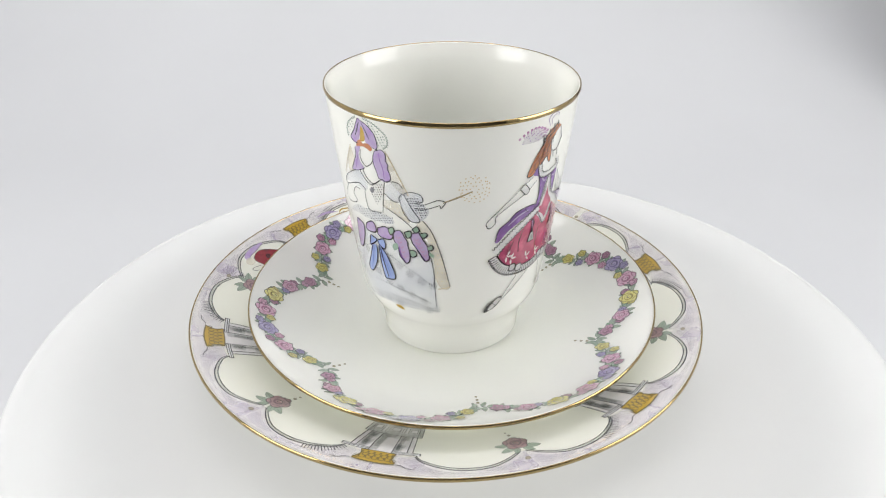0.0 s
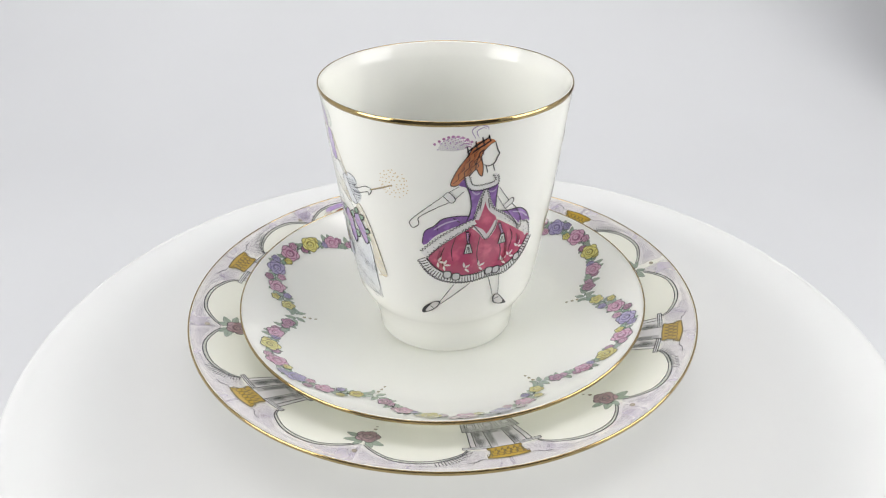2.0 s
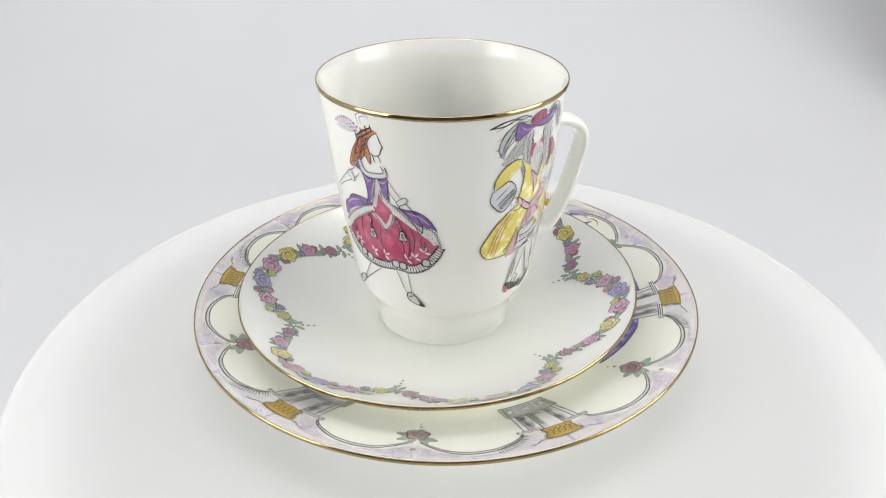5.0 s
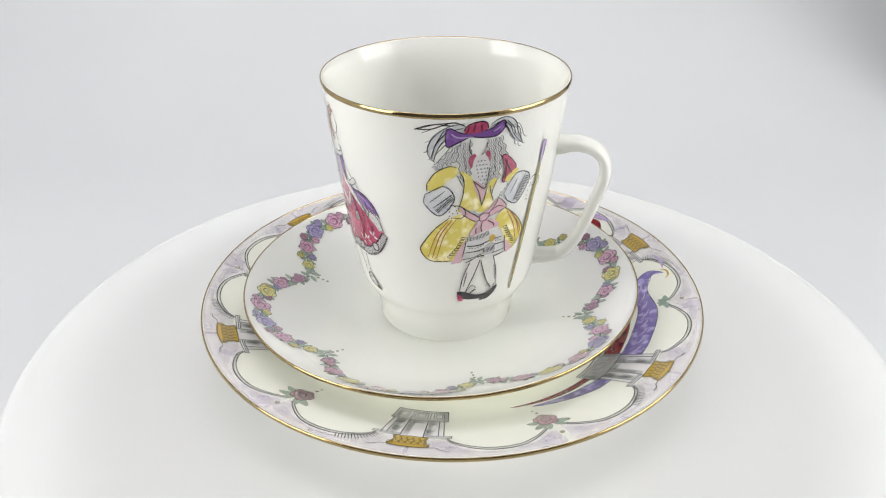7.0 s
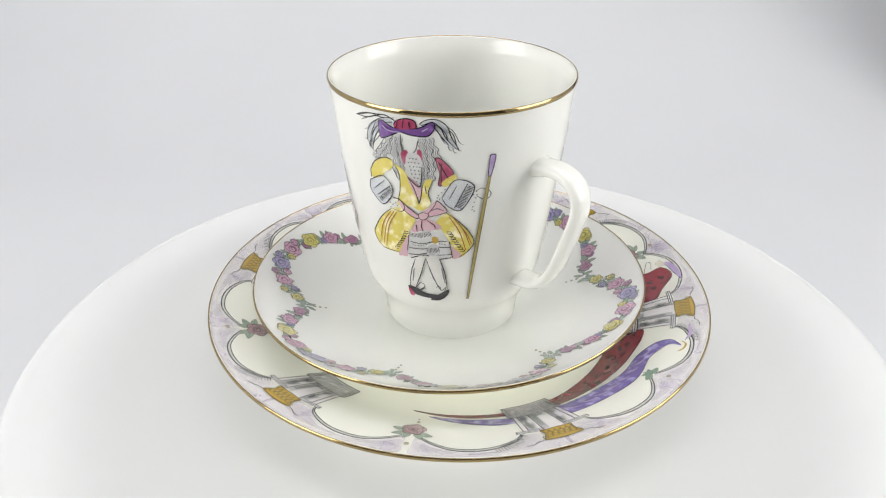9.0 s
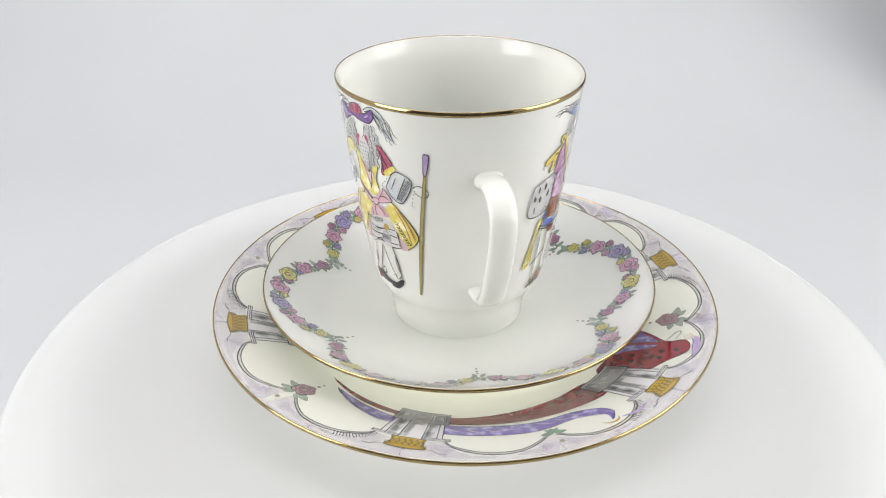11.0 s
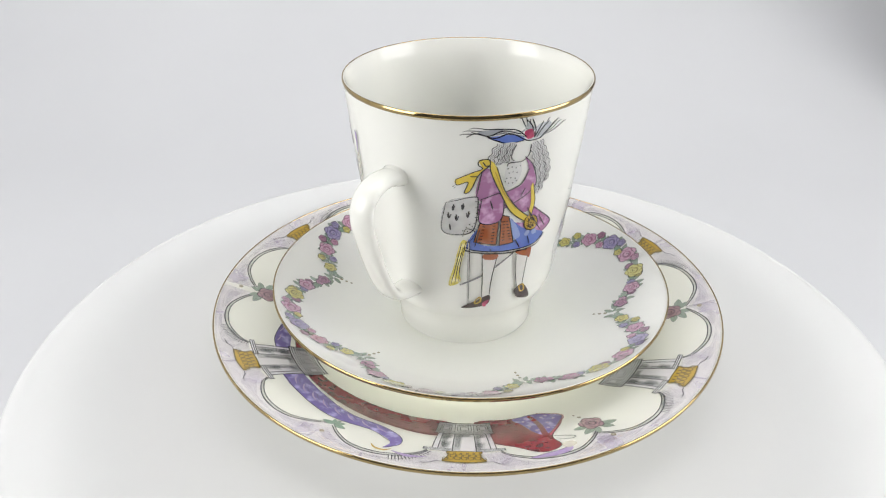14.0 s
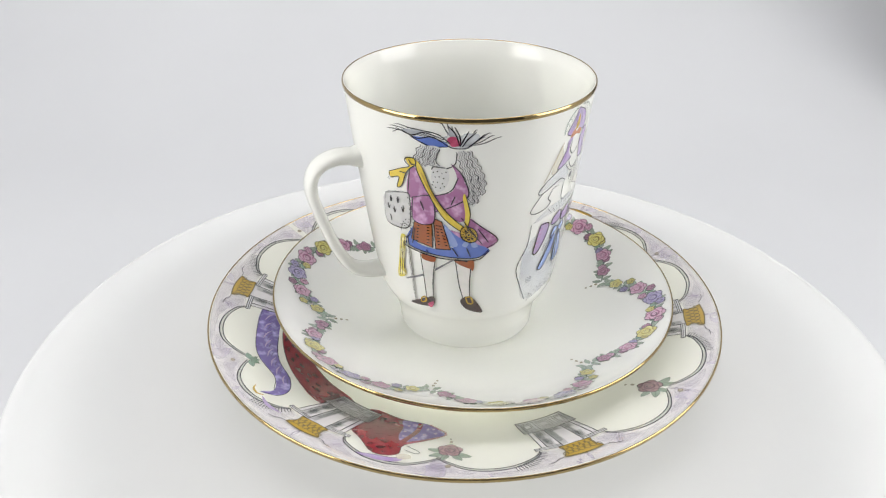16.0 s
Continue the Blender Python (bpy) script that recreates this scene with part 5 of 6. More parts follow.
    b.line("ink", [(19.8, 85.6), (20.6, 85.8), (21.4, 85.0), (20.5, 79.2), (19.6, 79.3), (19.8, 85.6)], 0.28)
    b.on("kilt")
    b.fill("lace", [(-3.6, 56.8), (3.2, 59.6), (8.6, 55.9), (9.6, 49.5), (4.3, 48.8), (1.1, 50.1), (-4.0, 47.8), (-4.9, 50.6)])
    b.line("ink", [(-3.6, 54.3), (0.2, 54.2), (4.5, 55.6), (8.2, 55.9)], 0.46)
    b.line("ink", [(-4.3, 51.8), (0.1, 52.1), (4.4, 53.3), (9.1, 53.5)], 0.46)
    b.line("ink", [(-4.8, 49.3), (-1.6, 49.6), (1.5, 50.6), (5.0, 50.3), (9.6, 50.8)], 0.37)
    b.line("ink", [(-4.0, 47.8), (1.1, 49.9), (4.3, 48.6), (9.6, 49.5)], 0.46)
    b.hatch("ink", [(-3.6, 57.0), (-0.3, 57.3), (3.2, 58.4)], 0.23, 0.46, 1.97)
    b.fill("grey_pale", [(2.3, 53.7), (5.1, 54.4), (5.7, 50.6), (1.8, 50.2)])
    b.hatch("ink", [(1.9, 51.9), (3.7, 52.0), (5.8, 52.5)], 0.23, 0.46, 2.09)
    b.fill("gold", [(3.5, 56.8), (4.5, 57.5), (5.5, 56.7), (5.1, 55.0), (3.8, 54.9)])
    b.on("hosiery")
    b.fill("white", [(-2.5, 47.7), (1.0, 48.3), (-3.2, 35.7), (-5.5, 36.0)])
    b.fill("white", [(1.3, 48.0), (5.7, 48.9), (8.1, 36.3), (5.8, 36.2)])
    b.line("ink", [(-2.5, 47.7), (-4.5, 41.8), (-5.5, 36.0)], 0.37)
    b.line("ink", [(1.0, 48.3), (-1.0, 41.7), (-3.4, 35.6)], 0.37)
    b.line("ink", [(1.3, 48.0), (3.2, 41.5), (5.5, 36.3)], 0.37)
    b.line("ink", [(5.7, 48.9), (7.4, 42.7), (8.1, 36.3)], 0.37)
    b.on("shoe")
    b.fill("ink", [(-6.4, 35.8), (-4.0, 35.9), (0.4, 34.0), (5.3, 33.7), (4.8, 32.2), (0.3, 32.0), (-4.0, 32.6), (-5.6, 33.6)])
    b.on("shoe#2")
    b.fill("ink", [(1.9, 31.3), (4.5, 33.6), (8.5, 36.3), (8.5, 34.4), (6.8, 32.3), (4.8, 31.2)])
    b.on("shoe")
    b.fill("crimson", [(-6.3, 35.0), (-4.5, 33.6), (-4.2, 32.0), (-5.8, 32.0)])
    b.line("ink", [(-3.4, 35.6), (-1.3, 38.1), (0.2, 36.8), (-2.0, 34.8), (0.6, 36.3)], 0.28)
    b.on("shoe#2")
    b.line("ink", [(4.2, 36.9), (5.4, 37.5), (6.1, 35.7), (7.7, 37.2), (6.9, 35.1)], 0.28)
    b.on("")
    b.dots("ink", [(-1.7, 84.3), (-0.8, 84.4), (0.1, 84.4), (-2.1, 82.9), (-1.2, 83.1), (-0.3, 83.1), (0.7, 83.0), (-1.9, 81.7), (-0.8, 81.7), (0.2, 81.8), (1.0, 81.8), (-1.6, 80.5), (-0.5, 80.5), (0.6, 80.5), (-1.4, 79.2), (-0.3, 79.3), (0.8, 79.3), (-0.8, 78.0), (0.3, 78.0), (1.1, 77.8), (-0.1, 76.8), (0.8, 76.4)], 0.20)
    b.dots("ink", [(5.8, 72.6), (6.8, 73.7), (6.1, 71.4), (7.7, 74.9), (9.2, 76.8), (5.5, 71.8)], 0.20)
    b.dots("ink", [(15.9, 75.0), (16.5, 73.9), (15.7, 72.8), (16.4, 71.6), (16.0, 70.1), (15.7, 68.5), (15.5, 67.4), (16.7, 72.7), (16.1, 66.9)], 0.20)
    b.dots("ink", [(-9.7, 68.6), (-9.2, 67.6), (-8.3, 67.0), (-9.2, 66.0), (-7.7, 69.5), (-7.3, 67.9), (-8.6, 65.3), (-6.9, 67.0)], 0.20)
    b.line("rust", [(-7.4, 64.5), (-10.8, 58.6), (-13.2, 50.2)], 0.28)
    b.line("rust", [(-9.4, 64.5), (-13.2, 58.6), (-15.9, 50.5)], 0.28)
    b.line("rust", [(10.7, 63.7), (13.9, 59.1), (15.8, 54.7)], 0.28)
    b.line("ink", [(0.7, 63.0), (0.4, 60.9), (0.8, 59.2)], 0.28)
    b.line("ink", [(-1.2, 61.3), (-1.1, 58.8)], 0.28)
    b.line("ink", [(2.4, 63.2), (4.3, 61.8), (4.6, 60.6)], 0.28)
    b.line("ink", [(3.5, 66.9), (5.4, 67.9), (7.3, 67.2)], 0.28)
    b.line("ink", [(-3.9, 67.3), (-1.9, 66.1), (-0.5, 64.8)], 0.28)
    b.dots("ink", [(-2.8, 53.5), (-1.9, 53.3), (-1.0, 53.3), (-0.1, 53.5), (0.8, 53.8), (1.6, 54.1), (5.8, 54.9), (6.6, 54.8), (7.5, 54.7)], 0.20)
    b.line("ink", [(6.0, 84.0), (7.7, 80.5), (8.6, 78.7)], 0.28)
    b.line("ink", [(6.8, 83.4), (6.7, 79.4), (6.8, 77.0)], 0.28)
    b.line("ink", [(-1.3, 96.2), (-1.2, 94.0)], 0.28)
    b.line("ink", [(-4.4, 95.7), (-5.0, 93.7)], 0.28)
    b.line("lilac", [(-9.0, 93.7), (-7.2, 92.4), (-3.4, 92.4)], 0.46)
    b.line("lilac", [(2.0, 93.5), (3.7, 94.7)], 0.46)
    b.line("ink", [(-13.3, 88.8), (-13.9, 85.7)], 0.28)
    b.line("ink", [(-10.7, 94.7), (-12.1, 91.9), (-13.2, 89.5)], 0.28)
    b.line("ink", [(5.4, 96.5), (7.6, 93.9), (8.7, 90.8)], 0.28)
    b.line("ink", [(4.6, 95.8), (6.2, 93.5), (7.8, 90.1)], 0.28)
    b.line("ink", [(-10.5, 74.9), (-14.8, 70.9)], 0.28)
    b.line("ink", [(11.0, 76.1), (8.9, 71.5)], 0.28)
    b.line("ink", [(-2.8, 77.9), (0.7, 75.2), (1.6, 81.9)], 0.37)
    b.line("ink", [(2.2, 75.6), (2.5, 73.0)], 0.28)
    b.line("ink", [(-4.0, 56.7), (-4.9, 50.6)], 0.28)
    b.line("ink", [(8.9, 55.9), (9.9, 49.5)], 0.28)
    b.line("grey", [(-3.2, 43.9), (-4.2, 38.2)], 0.46)
    b.line("grey", [(6.3, 45.4), (7.4, 39.1)], 0.46)


def draw_mauve_coat(b):
    b.on("hat")
    plume_strands(b, (5.2, 91.6), ((-13.0, 93.6), (-12.2, 94.6), (-10.6, 95.4), (-8.8, 94.0)), 1.0)
    plume_strands(b, (6.6, 91.2), ((14.8, 95.2), (15.8, 94.4), (13.4, 94.0), (17.6, 93.8), (11.4, 96.2)), -0.7)
    plume_strands(b, (6.6, 91.4), ((2.2, 97.6), (3.6, 97.8), (5.0, 96.8)), 0.6)
    b.fill("feather", [(-8.5, 94.4), (-2.7, 95.1), (3.1, 93.8), (4.8, 96.4), (6.8, 94.3), (8.9, 95.3), (12.1, 94.5), (9.3, 90.5), (4.7, 90.5), (0.3, 92.5), (-4.1, 92.4)])
    b.fill("blue", [(-5.9, 92.7), (-3.4, 91.5), (-0.4, 90.4), (4.0, 90.8), (3.2, 92.1), (-0.5, 93.1), (-3.4, 93.0)])
    b.fill("crimson", [(3.9, 93.3), (6.0, 94.0), (7.3, 91.7), (5.1, 90.9)])
    b.line("ink", [(-11.2, 93.0), (-8.5, 94.1), (-4.1, 92.4), (0.2, 93.4), (5.1, 90.5), (9.3, 90.5)], 0.37)
    b.line("ink", [(-10.0, 94.5), (-5.6, 93.2), (-1.9, 94.5), (3.1, 92.9)], 0.37)
    b.line("ink", [(-7.0, 95.3), (-2.7, 95.1), (1.7, 94.3), (4.7, 91.7)], 0.37)
    b.line("ink", [(-5.9, 92.7), (-3.4, 91.5), (-0.4, 90.4), (4.0, 90.7)], 0.37)
    b.line("ink", [(4.1, 97.3), (6.0, 94.9), (7.1, 91.2)], 0.37)
    b.line("ink", [(5.9, 97.0), (7.1, 94.0), (7.3, 91.5)], 0.37)
    b.line("ink", [(9.3, 95.8), (8.0, 93.0), (7.1, 91.0)], 0.37)
    b.line("ink", [(13.2, 94.9), (10.7, 92.2), (8.5, 90.3)], 0.37)
    b.line("ink", [(11.2, 95.5), (9.1, 93.3), (7.7, 90.9)], 0.37)
    b.on("wig")
    b.fill("lace", [(-2.6, 90.2), (1.8, 90.4), (0.4, 86.5), (-1.1, 84.1), (-3.4, 83.6), (-4.7, 85.4), (-3.8, 87.8)])
    b.fill("lace", [(6.6, 89.4), (8.5, 89.7), (10.4, 85.7), (12.8, 81.5), (13.5, 76.5), (10.7, 71.0), (9.5, 75.2), (8.2, 82.2), (6.8, 86.2)])
    for lock, size in ((((-2.4, 90.2), (-4.0, 87.2), (-4.6, 84.6), (-4.2, 83.2)), 2.2), (((-0.8, 90.2), (-1.8, 87.0), (-2.6, 83.4)), 2.0), (((1.0, 90.2), (0.0, 87.0), (-0.8, 83.8)), 2.0),
                       (((8.8, 89.4), (11.2, 84.8), (13.2, 79.5), (13.0, 74.6)), 2.2), (((8.0, 89.2), (10.0, 83.4), (11.6, 77.6), (11.4, 72.0)), 2.2), (((7.0, 89.4), (8.4, 84.2), (9.6, 78.4), (10.4, 71.4)), 2.2)):
        b.locks("lace", lock, size)
    b.on("")
    b.line("ink", [(1.8, 89.7), (0.9, 85.6), (3.5, 83.9), (5.9, 85.5), (6.3, 89.0)], 0.28)
    b.fill("lace", [(0.4, 84.2), (3.4, 84.1), (4.3, 80.7), (2.9, 76.9), (0.6, 75.9), (-0.7, 79.9)])
    b.fill("mauve", [(-6.9, 81.9), (-4.5, 82.1), (-1.4, 73.9), (-2.6, 71.9), (-8.3, 72.9)])
    b.fill("mauve", [(4.9, 85.4), (7.8, 81.8), (8.7, 75.4), (8.4, 66.2), (2.4, 67.8), (-0.2, 71.9), (5.3, 76.7), (6.3, 81.5)])
    b.fill("mauve", [(7.9, 80.4), (9.5, 75.2), (5.6, 71.7), (-0.5, 68.4), (-1.0, 73.9), (4.5, 75.8), (6.4, 79.6)])
    b.fill("mauve", [(9.7, 67.1), (13.1, 64.3), (18.6, 58.9), (15.0, 55.8), (8.2, 57.1), (4.3, 62.4), (7.8, 62.1)])
    b.line("ink", [(-6.9, 81.9), (-8.3, 72.9)], 0.37)
    b.line("ink", [(4.9, 85.4), (7.8, 81.8), (9.5, 75.2), (5.6, 71.5), (-0.5, 68.4)], 0.37)
    b.line("ink", [(-1.0, 73.9), (4.5, 76.3), (6.7, 81.0)], 0.37)
    b.line("ink", [(9.7, 67.1), (13.1, 64.3), (18.6, 58.9), (15.0, 55.8)], 0.37)
    b.fill("blue", [(-11.2, 55.5), (-7.3, 62.1), (-7.5, 56.7), (-1.7, 54.9), (2.8, 56.0), (5.4, 56.9), (3.0, 63.6), (7.1, 60.0), (16.1, 55.5), (12.4, 52.5), (2.9, 52.4), (-4.4, 53.1), (-9.4, 54.1)])
    b.fill("blue_mid", [(2.5, 64.7), (6.5, 57.4), (3.2, 57.1)])
    for flap, columns in ((((-6.8, 64.5), (-1.2, 65.2), (-1.5, 55.3), (-8.6, 56.9)), ((-2.5, -2.9), (-5.6, -6.6))), (((-0.6, 66.3), (1.8, 65.4), (4.2, 55.3), (-0.5, 55.0)), ((0.3, 0.6), (1.3, 2.9)))):
        b.fill("rust", list(flap), False)
        b.line("ink", list(flap) + [flap[0]], 0.34, 0, True)
        for top, low in columns:
            for n in range(7):
                x, y = top + (low - top) * n / 6, 63.8 - 1.15 * n
                b.line("ink", [(x - 0.45, y), (x + 0.45, y - 0.1)], 0.34, 0.2)
    b.line("ink", [(-11.2, 55.5), (-9.4, 54.1), (-4.4, 53.1), (2.9, 52.4), (12.4, 52.5), (16.1, 55.5)], 0.37)
    b.fill("mauve", [(-6.7, 72.6), (-1.0, 73.7), (-0.7, 64.7), (-7.0, 64.3)])
    b.line("ink", [(-6.7, 72.6), (-1.0, 73.7), (-0.7, 64.7), (-7.0, 64.3), (-6.7, 72.6)], 0.37)
    b.on("sash")
    b.fill("yellow_deep", [(-4.9, 85.4), (-3.0, 83.1), (-0.2, 74.9), (4.0, 68.2), (9.6, 62.9), (9.3, 60.8), (2.4, 66.8), (-1.8, 74.9), (-4.5, 81.6)])
    b.line("ink", [(-3.0, 83.1), (-0.2, 74.9), (4.0, 68.2), (9.6, 62.9)], 0.37)
    b.line("ink", [(-4.9, 85.4), (-4.5, 81.6), (-1.8, 74.9), (2.4, 66.8), (9.3, 60.8)], 0.37)
    b.fill("yellow_deep", [(7.9, 74.5), (8.7, 75.4), (10.0, 69.1), (9.5, 64.0), (8.5, 64.6), (8.6, 69.3)])
    b.line("ink", [(8.7, 75.4), (10.0, 69.1), (9.5, 64.0)], 0.28)
    b.fill("yellow_deep", [(-13.9, 79.4), (-9.7, 81.6), (-6.9, 82.9), (-8.0, 85.6), (-5.3, 85.8), (-4.9, 84.0), (-6.5, 82.4), (-8.1, 80.3), (-9.9, 75.7), (-11.6, 74.9), (-10.6, 78.5), (-13.6, 77.5)])
    b.line("ink", [(-13.9, 79.4), (-9.7, 81.6), (-6.9, 82.9), (-8.0, 84.2), (-7.6, 85.6), (-5.3, 85.8), (-4.9, 84.0), (-6.5, 82.4), (-8.1, 80.3), (-9.9, 75.7), (-11.6, 74.9), (-10.6, 78.5), (-13.6, 77.5), (-13.9, 79.4)], 0.37)
    b.hatch("ink", [(-14.5, 77.1), (-14.1, 76.4)], 0.20, 0.53, 0.91)
    b.on("muff")
    b.fill("grey_pale", [(-16.8, 71.2), (-9.1, 73.5), (-7.9, 71.4), (-8.8, 61.9), (-13.4, 59.8), (-18.2, 61.4)])
    b.line("ink", [(-16.8, 71.2), (-9.1, 73.5), (-7.7, 71.5), (-8.7, 61.9), (-13.4, 59.8), (-18.2, 61.4), (-16.8, 71.2)], 0.37)
    b.line("ink", [(-14.5, 70.8), (-14.8, 68.6)], 0.49)
    b.line("ink", [(-11.8, 71.3), (-12.1, 68.9)], 0.49)
    b.line("ink", [(-10.2, 68.5), (-10.6, 66.1)], 0.49)
    b.line("ink", [(-13.8, 67.3), (-13.8, 65.0)], 0.49)
    b.line("ink", [(-16.1, 67.8), (-16.0, 65.8)], 0.49)
    b.line("ink", [(-15.8, 63.7), (-15.6, 61.4)], 0.49)
    b.line("ink", [(-14.9, 70.2), (-14.8, 68.6), (-14.2, 70.1)], 0.37)
    b.line("ink", [(-12.3, 70.7), (-12.1, 68.9), (-11.5, 70.5)], 0.37)
    b.line("ink", [(-10.9, 67.9), (-10.6, 66.1), (-9.9, 67.9)], 0.37)
    b.line("ink", [(-14.2, 66.6), (-13.8, 65.0), (-13.1, 66.6)], 0.37)
    b.line("ink", [(-16.4, 67.2), (-16.0, 65.8), (-15.3, 67.2)], 0.37)
    b.dots("ink", [(-8.3, 71.9), (-7.5, 71.0), (-8.2, 69.9), (-7.4, 68.9), (-8.1, 67.8), (-7.3, 67.2), (-8.3, 66.2), (-7.7, 65.3), (-10.9, 62.6), (-9.9, 63.7), (-9.1, 62.9), (-11.9, 61.4), (-10.5, 61.1), (-9.6, 60.7), (-8.2, 62.0), (-7.3, 63.2), (-8.6, 64.1)], 0.20)
    b.on("")
    b.dots("ink", [(0.1, 82.3), (1.2, 82.7), (2.4, 82.2), (3.5, 82.7), (0.5, 80.8), (1.6, 81.0), (2.8, 80.6), (-0.1, 79.1), (1.1, 79.1), (2.4, 78.8), (0.5, 77.4), (1.8, 77.3), (-0.4, 78.1), (2.9, 77.9)], 0.20)
    b.on("rosette")
    b.fill("gold", [(9.4, 64.2), (11.1, 63.4), (12.2, 61.6), (12.2, 59.7), (11.3, 58.6), (9.7, 58.5), (8.2, 59.4), (7.3, 61.0), (7.4, 63.0), (8.2, 64.1)])
    b.line("ink", [(9.4, 64.2), (11.1, 63.4), (12.2, 61.6), (12.2, 59.7), (11.3, 58.6), (9.7, 58.5), (8.2, 59.4), (7.3, 61.0), (7.4, 63.0), (8.2, 64.1), (9.4, 64.2)], 0.37)
    for n in range(14):
        a = 2 * math.pi * n / 14
        b.line("ink", [(9.75 + 1.0 * math.cos(a), 61.35 + 1.1 * math.sin(a)), (9.75 + 2.3 * math.cos(a), 61.35 + 2.7 * math.sin(a))], 0.2)
    b.line("ink", [(9.75 + 0.9 * math.cos(n), 61.35 + 1.0 * math.sin(n)) for n in range(8)], 0.22)
    b.dots("ink", [(9.7, 61.3), (8.8, 62.5), (10.5, 62.2), (8.9, 60.2), (10.7, 59.9), (9.5, 63.0), (9.8, 59.5)], 0.35)
    b.fill("blue_mid", [(8.5, 58.7), (9.7, 58.3), (9.1, 56.7), (7.8, 57.2)])
    b.fill("blue_mid", [(10.4, 58.2), (11.8, 58.4), (12.5, 56.9), (11.0, 56.6)])
    b.on("cane")
    b.fill("yellow", [(-12.6, 56.9), (-10.7, 57.3), (-11.4, 52.7), (-12.9, 45.4), (-12.7, 41.3), (-16.7, 39.6), (-14.8, 47.3)])
    b.line("ink", [(-12.1, 57.0), (-14.1, 47.5), (-15.8, 40.1)], 0.28)
    b.line("ink", [(-11.0, 57.0), (-12.7, 47.8), (-13.2, 41.1)], 0.28)
    b.line("ink", [(-11.8, 54.8), (-13.4, 47.7), (-14.5, 40.5)], 0.28)
    b.line("ink", [(-12.0, 59.2), (-10.9, 62.1), (-8.3, 60.9), (-9.3, 58.0), (-11.2, 56.9)], 0.28)
    b.line("ink", [(-10.0, 57.4), (-10.0, 31.7)], 0.73)
    b.line("white", [(-10.1, 56.8), (-10.0, 32.0)], 0.37)
    b.line("grey", [(-12.8, 40.0), (-4.5, 44.4), (4.8, 51.4)], 0.73)
    b.on("hosiery")
    b.fill("white", [(-5.8, 50.1), (-0.9, 50.4), (-2.1, 42.1), (-2.5, 34.7), (-5.1, 34.5), (-5.3, 41.9)])
    b.fill("white", [(5.8, 50.2), (10.7, 49.4), (10.3, 42.4), (10.4, 36.3), (8.3, 35.4), (6.8, 41.8)])
    b.line("ink", [(-5.8, 52.4), (-5.3, 41.9), (-5.1, 34.5)], 0.37)
    b.line("ink", [(-0.7, 52.1), (-2.1, 42.1), (-2.5, 34.7)], 0.37)
    b.line("ink", [(5.7, 51.3), (6.8, 41.8), (8.3, 35.4)], 0.37)
    b.line("ink", [(10.6, 50.6), (10.3, 42.4), (10.4, 36.3)], 0.37)
    b.fill("rust", [(-5.3, 52.2), (-0.9, 52.2), (-1.2, 49.9), (-4.9, 50.2)])
    b.fill("rust", [(5.7, 52.0), (11.0, 50.9), (10.8, 48.3), (6.2, 50.4)])
    b.on("shoe")
    b.fill("brown", [(-12.5, 30.0), (-7.9, 32.9), (-2.5, 35.4), (-2.3, 32.1), (-4.7, 30.6)])
    b.on("shoe#2")
    b.fill("brown", [(7.3, 35.5), (10.9, 36.8), (15.3, 29.9), (10.5, 30.8), (8.0, 32.9)])
    b.on("shoe")
    b.fill("crimson", [(-4.7, 32.0), (-2.5, 33.2), (-3.4, 30.5), (-4.5, 30.6)])
    b.on("")
    b.line("ink", [(7.5, 67.4), (9.5, 64.0), (13.8, 57.7)], 0.37)
    b.line("ink", [(12.3, 63.5), (15.7, 58.3)], 0.37)
    b.line("ink", [(5.8, 74.7), (4.7, 71.8)], 0.37)
    b.line("ink", [(-4.2, 71.8), (-3.4, 68.8)], 0.37)
    b.line("ink", [(-6.9, 61.6), (-8.2, 55.5)], 0.37)
    b.line("ink", [(4.6, 56.4), (6.6, 52.9)], 0.37)
    b.line("ink", [(9.1, 56.4), (10.4, 52.9)], 0.37)
    b.line("ink", [(-3.5, 54.3), (-3.0, 52.8)], 0.37)
    b.line("ink", [(-0.3, 83.2), (0.3, 84.2), (3.4, 84.1)], 0.37)
    b.line("ink", [(-11.2, 55.5), (-10.9, 53.9), (-4.4, 52.5), (2.9, 51.7), (12.4, 51.9), (16.2, 55.2)], 0.49)
    b.line("ink", [(-5.5, 52.4), (-0.7, 52.0)], 0.37)
    b.line("ink", [(5.7, 52.0), (11.3, 50.7)], 0.37)
    b.fill("rust", [(9.5, 51.3), (11.5, 51.3), (11.3, 47.6), (10.2, 48.9)])
    b.line("gold", [(-3.4, 81.7), (-0.6, 74.4), (3.6, 67.9)], 0.37)
    b.line("ink", [(-6.8, 85.2), (-6.1, 83.9), (-5.1, 84.0)], 0.37)
    b.line("ink", [(-10.1, 80.5), (-8.1, 80.5)], 0.37)
    b.on("shoe")
    b.line("gold", [(-7.3, 33.6), (-5.7, 34.7), (-5.5, 32.9), (-7.4, 31.9), (-7.3, 33.6)], 0.61)
    b.on("shoe#2")
    b.line("gold", [(9.0, 36.5), (10.7, 36.7), (11.5, 34.1), (9.9, 34.1), (9.0, 36.5)], 0.61)


def ornament_cup(cup):
    for turn, draw, label in ((-121, draw_lilac_gown, "painted pale blue gown with lilac garland"), (-40, draw_crimson_gown, "painted crimson and violet gown with lace"),
                              (43, draw_yellow_coat, "painted yellow coat with pink sash and staff"), (158, draw_mauve_coat, "painted mauve coat with yellow sash and muff")):
        b = Brush(on_cup(turn))
        draw(b)
        b.build("painted_costume", cup, label)


